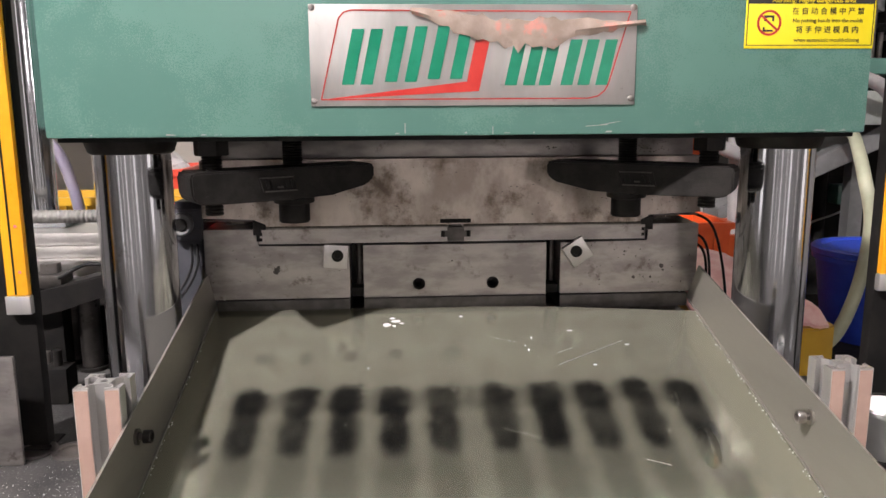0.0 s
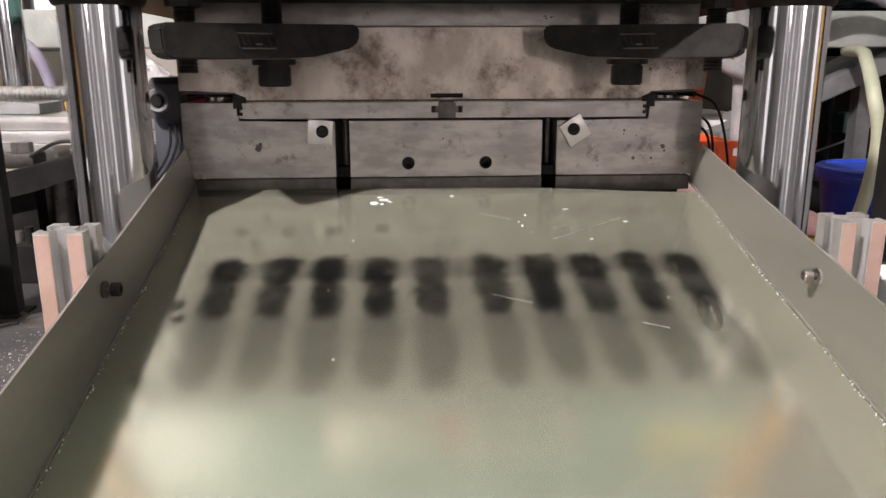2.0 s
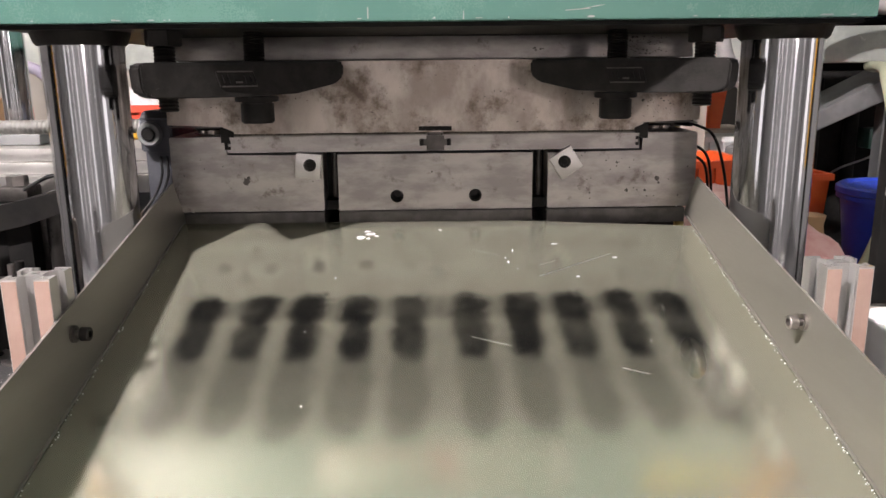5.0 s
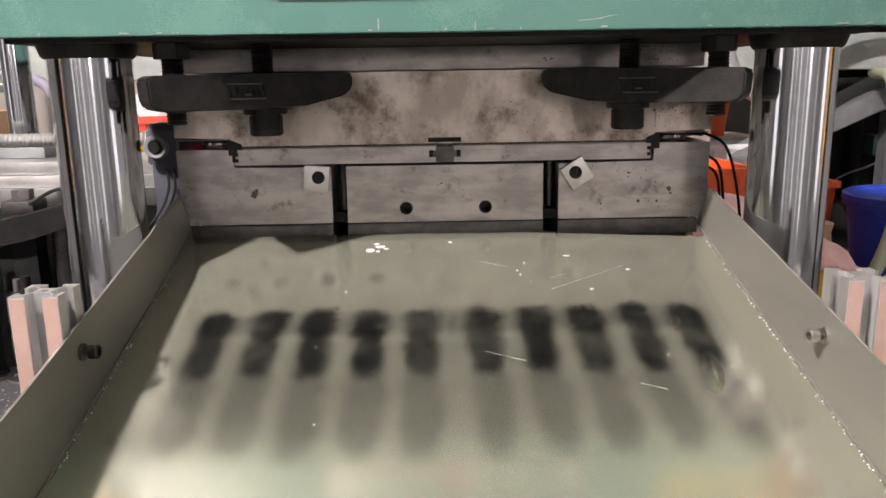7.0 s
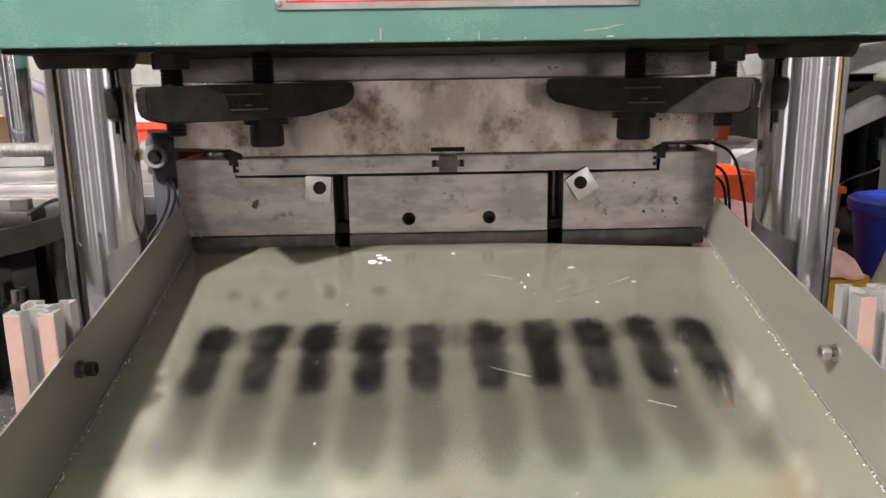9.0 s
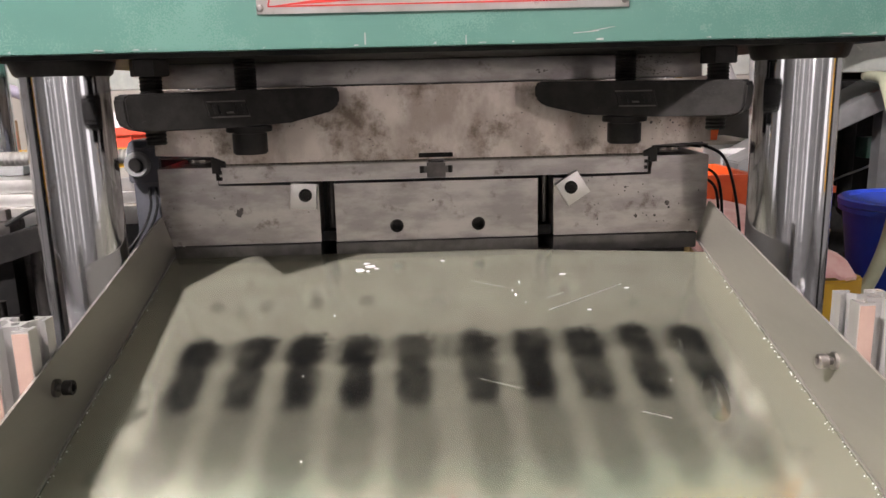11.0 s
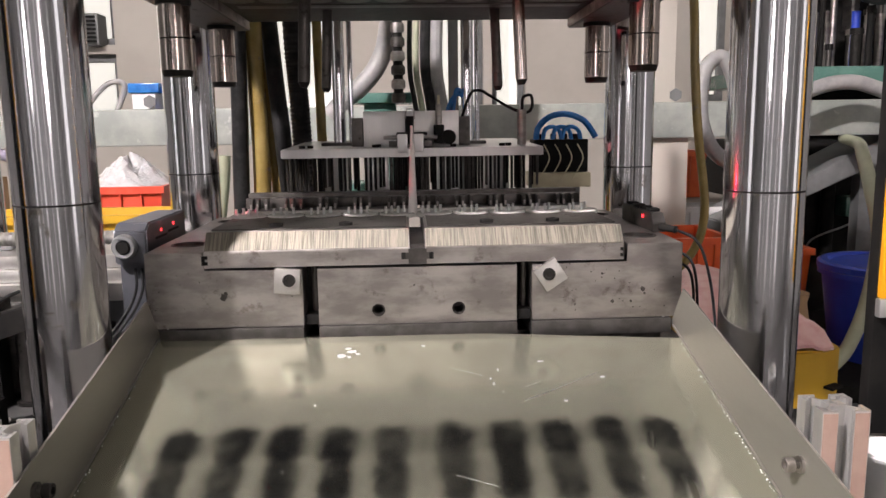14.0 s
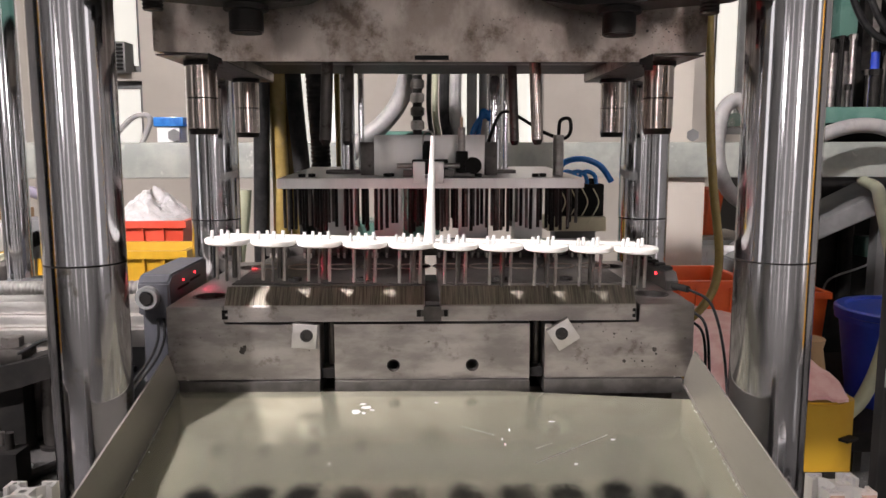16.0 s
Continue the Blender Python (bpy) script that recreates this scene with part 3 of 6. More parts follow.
        part("shoulder", pierced([(x0, 0.0302), (x1, 0.0302), (x1, 0.28), (x0, 0.28)], [(s * 0.2195, 0.052, 0.0175), (s * 0.2195, 0.235, 0.0175)], "z", zi - 0.002, zt), STEEL, m)
        for y in (0.052, 0.235):
            part("guide_bush", lathe([(0.0148, -0.012), (0.0148, 0.0006), (0.0173, 0.0006), (0.0173, -0.012)], (s * 0.2195, y, zt)), STEEL_DARK, m)
    # insert plates
    for a, b in ((-0.1928, -0.0073), (0.0066, 0.1902)):
        p = part("insert_plate", prism([(-0.0012, zi), (-0.0012, 1.1073), (0.0125, 1.1238), (0.26, 1.1238), (0.26, zi)], "x", a, b, bevel=0.0004), STEEL, m, "ground steel insert plate with a bevelled front")
        # milled bevel face, a thin facing on the slope
        part("milled_facing", prism([(-0.0005, 1.1082), (-0.0010, 1.1085), (0.0116, 1.1237), (0.0122, 1.1233)], "x", a + 0.001, b - 0.001), MILLED, p, "bright milled facing with fine vertical tool marks")
        part("cavity_plate", box(a + 0.003, b - 0.003, 0.020, 0.258, 1.1239, 1.1252, 0.0004), STEEL_DARK, p)
        for xs in (a + 0.06, b - 0.06):
            socket_screw(p, (xs, 0.035, 1.1252), (0, 0, 1), 0.0065, 0.003)
    # keyed block between the inserts
    key = [(-0.0150, 1.0975), (-0.0150, 1.1035), (-0.0085, 1.1035), (-0.0085, 1.1068), (0.0080, 1.1068), (0.0080, 1.1035), (0.0145, 1.1035), (0.0145, 1.0975), (0.0080, 1.0975), (0.0080, 1.0928), (-0.0085, 1.0928), (-0.0085, 1.0975)]
    part("key_block", prism(key, "y", -0.0030, 0.03), STEEL_DARK, m)
    for x, w in ((-0.0128, 0.0016), (0.0120, 0.0016)):
        part("key_slot", box(x - w, x + w, -0.0036, -0.0029, 1.0975, 1.1038), BLACK, m)
    part("sprue_channel", box(-0.0068, 0.0062, 0.004, 0.12, 1.0935, 1.1105, 0.0005), STEEL_DARK, m)
    for s in (-1, 1):
        x = -0.1935 if s < 0 else 0.1908
        part("end_notch", prism([(x - 0.0012, 1.0955), (x + 0.0042 * -s, 1.0955), (x + 0.0042 * -s, 1.0985), (x + 0.0018 * -s, 1.0985), (x + 0.0018 * -s, 1.1010), (x + 0.0042 * -s, 1.1010), (x + 0.0042 * -s, 1.1040), (x - 0.0012, 1.1040)], "y", -0.0019, -0.0010), BLACK, m)
    # ten cavities, each with a rim and core pegs before the rear bar
    part("rear_bar", box(-0.196, 0.194, 0.205, 0.222, 1.1254, 1.1365, 0.0008), STEEL_DARK, m)
    part("rear_rail", box(-0.20, 0.198, 0.240, 0.256, 1.1254, 1.1395, 0.0008), STEEL_DARK, m)
    for k in range(10):
        x = -0.1755 + 0.039 * k
        part("cavity_rim", lathe([(0.0165, -0.0004), (0.0165, 0.0010), (0.0182, 0.0010), (0.0182, -0.0004)], (x, 0.12, 1.1254), 24), STEEL_USED, m)
        for dx in (-0.0105, -0.0035, 0.0065):
            bm = box(x + dx - 0.0018, x + dx + 0.0018, 0.186, 0.200, 1.1254, 1.1372, 0.0005)
            part("core_peg", bm, STEEL_DARK, m)
            part("peg_tip", box(x + dx - 0.0012, x + dx + 0.0012, 0.1838, 0.1858, 1.1256, 1.1315, 0.0003), STEEL, m)
    return m


def build_clips():
    for x, z, a in ((-0.1165, 1.081, 5), (0.1195, 1.0815, -33)):
        c = thing("retaining_clip", "small square steel retaining clip turned on its screw", "clip", (x, 0, z), "clips on the mould front")
        turn = Matrix.Rotation(radians(a), 4, "Y")
        dx = 0.002 if x < 0 else -0.002
        part("clip_plate", box(x - 0.0115 - dx, x + 0.0115 - dx, -0.0065, -0.0002, z - 0.0125, z + 0.0105, 0.0006, turn=turn), BRIGHT, c)
        socket_screw(c, (x, -0.0064, z), (0, -1, 0), 0.0058, 0.0022)


# ---- moving press head ----
LIFT = [(0.0, 0.0), (11.0, 0.0), (11.75, 0.0), (11.85, 0.002), (12.0, 0.019), (12.25, 0.047), (12.5, 0.080), (12.8, 0.1165), (13.0, 0.139), (13.5, 0.182), (13.85, 0.213), (14.0, 0.219), (14.15, 0.219), (16.0, 0.219)]
LIFTED = []


def lifted(ob):
    LIFTED.append(ob)
    return ob


def build_platen():
    p = lifted(thing("press_head", "green painted press head on four chromed tie bars", "press head", (0, 0.1, 1.2)))
    part("platen", box(-0.328, 0.328, -0.131, 0.37, 1.2, 1.47, 0.0022), GREEN, p, "chipped green painted steel platen")
    rnd = random.Random(21)
    for k in range(18):
        x = rnd.uniform(-0.31, 0.31)
        w, h = rnd.uniform(0.0006, 0.004), rnd.uniform(0.0004, 0.0014)
        pts = [(x - w, 1.2016), (x + w, 1.2016), (x + w * rnd.uniform(0.2, 0.9), 1.2016 + h), (x - w * rnd.uniform(0.1, 0.9), 1.2016 + h * rnd.uniform(0.4, 1))]
        part("paint_chip", prism(pts, "y", -0.13115, -0.1309), CHIP, p)
    for x, z, w, h, a in ((0.112, 1.2085, 0.008, 0.0002, 9), (0.119, 1.2098, 0.005, 0.0002, 8), (0.104, 1.2073, 0.009, 0.0003, 4), (-0.05, 1.206, 0.0005, 0.004, 0), (0.02, 1.204, 0.0004, 0.003, 0)):
        part("scratch", box(x - w, x + w, -0.1312, -0.1309, z - h, z + h, turn=Matrix.Rotation(radians(-a), 4, "Y")), CHIP, p)
    part("under_plate", box(-0.322, 0.322, -0.124, 0.36, 1.1965, 1.1998), BLACK, p)
    for x in (-0.2797, 0.2797):
        for y in (-0.083, 0.302):
            bar = part("tie_bar", rod((x, y, 0.9435), (x, y, 1.186), 0.0312, seg=256), CHROME, p, "chromed tie bar")
            part("wiped_length", rod((x, y, 0.30), (x, y, 0.9420), 0.0311, seg=256), CHROME_OILY, bar, "oily used chrome length")
            part("groove", rod((x, y, 0.9420), (x, y, 0.9435), 0.0309, seg=48), BLACKENED, bar)
            part("collar", lathe([(0.0322, 0), (0.0345, 0.002), (0.0372, 0.0105), (0.0315, 0.0105)], (x, y, 1.186), 40), BLACKENED, bar)


def build_nameplate():
    n = lifted(thing("nameplate", "scuffed aluminium nameplate with green letter shapes and torn film", "nameplate", (0.005, -0.131, 1.26)))
    y = -0.1312
    part("plate", box(-0.123, 0.1335, y - 0.0012, y, 1.2235, 1.3005, 0.0004), PLATE_ALU, n)
    fy = y - 0.00135

    def flat(name, pts, material, d=0.0003, label=""):
        return part(name, prism(pts, "y", fy - d, fy), material, n, label)

    def slant(x, z):
        return x + (z - 1.235) * 0.22

    def skew(pts):
        return [(slant(x, z), z) for x, z in pts]

    # six groups of plain slanted green bars in place of the maker's name
    lo, hi = 1.2400, 1.2820
    cells = [(-0.100, -0.076), (-0.067, -0.042), (-0.034, -0.007), (0.028, 0.052), (0.055, 0.082), (0.086, 0.110)]
    for k, (a, b) in enumerate(cells):
        h, t = (lo + 0.002 * k, hi + 0.002 * k) if k < 3 else (lo - 0.001, hi - 0.008)
        for u, v in ((a, a + 0.0095), (b - 0.0095, b)):
            flat("green_bar", skew([(u, h), (v, h), (v, t), (u, t)]), GREEN_INK)
    flat("red_wedge", [(-0.115, 1.2285), (-0.001, 1.2420), (0.008, 1.2830), (0.019, 1.2830), (0.0085, 1.2345), (0.006, 1.2345), (-0.085, 1.2300)], RED_INK)
    # thin red border line
    edge = [(-0.115, 1.2285), (0.096, 1.2287), (0.104, 1.2305), (0.109, 1.2345), (0.112, 1.240), (0.128, 1.2950), (-0.090, 1.2960), (-0.096, 1.2945), (-0.1, 1.290)]
    for a, b in zip(edge, edge[1:] + edge[:1]):
        u = Vector((b[0] - a[0], b[1] - a[1])).normalized() * 0.0005
        flat("border_line", [(a[0] + u.y, a[1] - u.x), (b[0] + u.y, b[1] - u.x), (b[0] - u.y, b[1] + u.x), (a[0] - u.y, a[1] + u.x)], RED_INK, 0.0002)
    # peeling film: a wrinkled ragged strip
    bm = bmesh.new()
    rnd = random.Random(5)
    top, low = [], []
    for k in range(34):
        x = -0.045 + 0.185 * k / 33
        s = max(0.0, math.sin(math.pi * min(1, k / 30)))
        zc = 1.2955 - 0.020 * min(1, k / 14) + (0.012 * (k - 14) / 20 if k > 14 else 0)
        h = 0.003 + 0.013 * s * (0.7 + 0.5 * rnd.random())
        dy = -0.0006 - 0.0030 * rnd.random()
        top.append(bm.verts.new((x, fy - 0.0004 + dy * 0.3, min(1.2995, zc + h * 0.8))))
        low.append((bm.verts.new((x, fy - 0.0010 + dy, zc)), bm.verts.new((x + 0.002 * rnd.random(), fy - 0.0006 + dy * 0.4, zc - h * (0.35 + 0.5 * rnd.random())))))
    for k in range(33):
        bm.faces.new((top[k], top[k + 1], low[k + 1][0], low[k][0]))
        bm.faces.new((low[k][0], low[k + 1][0], low[k + 1][1], low[k][1]))
    part("peeling_film", bm, TORN_FILM, n, "wrinkled torn protective film peeling off")
    for x, z in ((-0.1205, 1.2275), (0.1305, 1.2285), (-0.1205, 1.298), (0.1305, 1.2985)):
        part("rivet", lathe([(0.0001, 0.0012), (0.0015, 0.001), (0.0026, 0.0), (0.0026, -0.0002)], (0, 0, 0), 14), STEEL, n).matrix_basis = Matrix.Translation(Vector((x, fy, z)) - ORIGIN[n]) @ pose(0, 0, 0, 90, 0, 0) @ Matrix.Translation(ORIGIN[n])


def build_warning():
    w = lifted(thing("warning_label", "yellow and black safety warning label stuck on green paint", "label", (0.274, -0.131, 1.30)))
    y = -0.1312
    part("backing", box(0.2212, 0.3276, y - 0.0004, y, 1.2670, 1.335, 0.0001), LABEL_YELLOW, w)
    part("black_header", box(0.2225, 0.3263, y - 0.0007, y - 0.0003, 1.3015, 1.3335), INK, w)
    for b in ((0.2225, 0.3263, 1.2692, 1.2698), (0.2225, 0.2231, 1.2698, 1.3035), (0.3257, 0.3263, 1.2698, 1.3035)):
        part("border_line", box(b[0], b[1], y - 0.0007, y - 0.0003, b[2], b[3]), INK, w)
    ring = lathe([(0.0082, 0), (0.0082, 0.0004), (0.0100, 0.0004), (0.0100, 0)], (0, 0, 0), 32)
    bmesh.ops.transform(ring, matrix=Matrix.Translation((0.2405, y - 0.0003, 1.2868)) @ pose(0, 0, 0, 90, 0, 0), verts=ring.verts)
    part("prohibition_ring", ring, RED_INK, w)
    part("prohibition_bar", box(0.2321, 0.2489, y - 0.0009, y - 0.0006, 1.2860, 1.2876, turn=Matrix.Rotation(radians(40), 4, "Y")), RED_INK, w)
    part("pictogram", prism([(0.2355, 1.2800), (0.2355, 1.2835), (0.2370, 1.2835), (0.2370, 1.2815), (0.2440, 1.2815), (0.2440, 1.2800)], "y", y - 0.0006, y - 0.0003), INK, w)
    part("pictogram", prism([(0.2362, 1.2880), (0.2362, 1.2925), (0.2445, 1.2925), (0.2445, 1.2880), (0.2428, 1.2880), (0.2428, 1.2908), (0.2380, 1.2908), (0.2380, 1.2880)], "y", y - 0.0006, y - 0.0003), INK, w)
    ty = y - 0.0007
    writing("Alarming! Highly dangerous area", 0.276, ty - 0.0003, 1.3040, 0.0052, LABEL_YELLOW, w)
    writing("在 自 动 合 模 中 严 禁", 0.2885, ty, 1.2955, 0.0060, INK, w)
    writing("No putting hands into the molds", 0.2885, ty, 1.2885, 0.0044, INK, w)
    writing("将 手 伸 进 模 具 内", 0.2885, ty, 1.2812, 0.0060, INK, w)
    writing("when automatic mould-closing", 0.2885, ty, 1.2735, 0.0044, INK, w)


def build_upper_mould():
    u = lifted(thing("upper_mould", "stained upper mould half in worn steel with guide pins", "mould", (0, 0.14, 1.1966)))
    # main plate: relieved in the middle over the inserts, full at the corners
    mid = [(0.0, 1.1745), (0.0, 1.1096), (0.0004, 1.1096), (0.0146, 1.1268), (0.28, 1.1272), (0.28, 1.1745)]
    part("mould_plate", prism(mid, "x", -0.1955, 0.1935), STEEL_USED, u)
    for s in (-1, 1):
        a, b = (-0.246, -0.1956) if s < 0 else (0.1936, 0.246)
        out = [(a, 1.1745), (a, 1.1185), (b, 1.1165), (b, 1.1745)] if s < 0 else [(a, 1.1745), (a, 1.1165), (b, 1.1185), (b, 1.1745)]
        part("mould_shoulder", prism(out, "y", 0.0, 0.28), STEEL_USED, u)
        part("shoulder_face", box(a + 0.001, b - 0.001, 0.002, 0.279, 1.1152, 1.1162), STEEL_DARK, u)
        part("lock_tab", prism([(s * 0.1855, 1.1118), (s * 0.1965, 1.1165), (s * 0.1975, 1.1165), (s * 0.1975, 1.1020), (s * 0.1900, 1.1020), (s * 0.1900, 1.1070), (s * 0.1855, 1.1070)], "y", -0.0030, -0.0014), BLACKENED, u)
    # rust pits and oil specks on the front face, thickest near one corner
    rnd = random.Random(31)
    bm = bmesh.new()
    for k in range(210):
        x = 0.236 - abs(rnd.gauss(0, 0.055)) if k < 130 else rnd.uniform(-0.235, 0.235)
        z = rnd.uniform(1.120, 1.166) if k < 130 else rnd.uniform(1.114, 1.172)
        r = rnd.uniform(0.00025, 0.0008) * (1.9 if k % 17 == 0 else 1)
        prism([(x + r * rnd.uniform(0.5, 1.3) * math.cos(6.283 * q / 7), z + r * rnd.uniform(0.4, 0.9) * math.sin(6.283 * q / 7)) for q in range(7)], "y", -0.0001, 0.0005, bm)
    tagged(part("pitting", bm, STEEL_DARK, u), "dark rust pits and oil specks", kind="stuff")
    bm = bmesh.new()
    for k in range(120):
        x, z, r = (rnd.gauss(0.185, 0.012), rnd.uniform(1.178, 1.194), rnd.uniform(0.0003, 0.0009))
        prism([(x + r * rnd.uniform(0.5, 1.5) * math.cos(6.283 * q / 6), z + r * rnd.uniform(0.4, 0.8) * math.sin(6.283 * q / 6)) for q in range(6)], "y", 0.0058, 0.0064, bm)
    for k in range(9):
        x, z, r = (0.0935 + rnd.gauss(0, 0.003), 1.184 + rnd.gauss(0, 0.0012), rnd.uniform(0.0005, 0.0012))
        prism([(x + r * math.cos(6.283 * q / 6), z + r * 0.7 * math.sin(6.283 * q / 6)) for q in range(6)], "y", 0.0058, 0.0064, bm)
    tagged(part("pitting", bm, STEEL_DARK, u), "dark rust pits and oil specks", kind="stuff")
    part("centre_notch", box(-0.0155, 0.0150, -0.0004, 0.004, 1.1110, 1.1150), BLACK, u)
    part("backing_plate", box(-0.238, 0.238, 0.006, 0.275, 1.1755, 1.1960, 0.0008), STEEL, u)
    part("cavity_block", box(-0.1945, 0.1925, 0.0165, 0.279, 1.1256, 1.1267, 0.0003), BLACKENED, u)
    for k in range(10):
        x = -0.1755 + 0.039 * k
        part("cavity_insert", rod((x, 0.12, 1.1248), (x, 0.12, 1.1258), 0.0172, seg=28), STEEL_DARK, u)
    part("gate_bar", box(-0.184, 0.182, 0.150, 0.172, 1.1249, 1.1258, 0.0003), STEEL_DARK, u)
    for s in (-1, 1):
        for y in (0.052, 0.235):
            x = s * 0.2195
            g = part("guide_pin", rod((x, y, 1.052), (x, y, 1.1166), 0.0143, seg=36), PIN_STEEL, u, "greased guide pin")
            part("pin_nose", rod((x, y, 1.0465), (x, y, 1.052), 0.0125, 0.0141, seg=36), BLACKENED, g)
            part("oil_groove", rod((x, y, 1.0800), (x, y, 1.0812), 0.01445, seg=36), BLACKENED, g)
            part("pin_collar", rod((x, y, 1.1108), (x, y, 1.1164), 0.0160, seg=36), BLACKENED, g)
        for y, r in ((0.075, 0.0060), (0.19, 0.0054)):
            x = s * (0.106 if y < 0.1 else 0.0965)
            g = part("angle_pin", rod((x, y, 1.0415), (x - s * 0.004, y, 1.126), r, seg=20), PIN_STEEL if s > 0 and y < 0.1 else STEEL_DARK, u)
            part("pin_nose", rod((x + s * 0.0002, y, 1.0365), (x, y, 1.0415), r * 0.55, r, seg=20), BLACKENED, g)


def build_mould_clamps():
    """Each clamp stands askew under the platen, its heel towards the front and its toe on the mould."""
    th = radians(30)
    for s, bx, by in ((-1, -0.148, -0.068), (1, 0.152, -0.059)):
        c = lifted(thing("mould_clamp", "blackened forged mould clamp with bolt and levelling screw", "clamp", (bx, by, 1.1966), "mould clamps under the platen"))
        # local x runs out along the bar from the bolt, local y away from the front face
        m = Matrix(((s * math.cos(th), s * math.sin(th), 0, bx), (-math.sin(th), math.cos(th), 0, by), (0, 0, 1, 0), (0, 0, 0, 1)))

        def put(name, bm, material, parent, label=""):
            bmesh.ops.transform(bm, matrix=m, verts=bm.verts)
            return part(name, bm, material, parent, label)

        pts = [(0.0840, 1.1455), (0.0905, 1.1480), (0.0935, 1.1520), (0.0945, 1.1690), (0.0915, 1.1722), (-0.0660, 1.1742), (-0.0700, 1.1718), (-0.0695, 1.1610), (-0.0620, 1.1548), (-0.0280, 1.1476), (0.0200, 1.1458)]
        put("clamp_bar", prism(pts, "y", -0.0205, 0.0205, bevel=0.0016), BLACKENED, c)
        # low raised badge: a slanted frame round worn bars
        x0, z0, fy = (0.004, 1.1535, -0.0208) if s < 0 else (0.0, 1.1535, -0.0208)

        def badge(a, b, lo, hi):
            q = -s * 0.28
            return prism([(x0 + a + lo * q, z0 + lo), (x0 + b + lo * q, z0 + lo), (x0 + b + hi * q, z0 + hi), (x0 + a + hi * q, z0 + hi)], "y", fy - 0.0010, fy + 0.0008)

        for q in ((0.0, 0.0012, 0.0, 0.0125), (0.0298, 0.031, 0.0, 0.0125), (0.0012, 0.0298, 0.0, 0.0011), (0.0012, 0.0298, 0.0114, 0.0125), (0.0030, 0.0048, 0.003, 0.0095), (0.0078, 0.0094, 0.003, 0.0095), (0.0125, 0.0175, 0.003, 0.0044), (0.0205, 0.0222, 0.003, 0.0095), (0.0250, 0.0268, 0.003, 0.0095)):
            put("raised_badge", badge(*q), STEEL_DARK if q[3] - q[2] < 0.0015 else BLACKENED, c)
        b = put("clamp_bolt", threaded((0, 0, 1.172), (0, 0, 1.1965), 0.0088), BLACKENED, c)
        put("washer", rod((0, 0, 1.1412), (0, 0, 1.1456), 0.0178, seg=32, bevel=0.0006), BLACKENED, b)
        put("bolt_head", rod((0, 0, 1.1238), (0, 0, 1.1412), 0.0135, seg=40, bevel=0.0012), BLACKENED, b)
        x = 0.0705
        j = put("levelling_screw", threaded((x, 0, 1.1352), (x, 0, 1.1462), 0.0078), BLACKENED, c)
        put("thread", threaded((x, 0, 1.1716), (x, 0, 1.1845), 0.0085), BLACKENED, j)
        put("jam_nut", rod((x, 0, 1.1845), (x, 0, 1.1965), 0.0142, seg=6, bevel=0.0006), BLACKENED, j)


# ---- chute in front ----
SLOPE = 0.28


def tray_z(y):
    return 1.028 + SLOPE * y


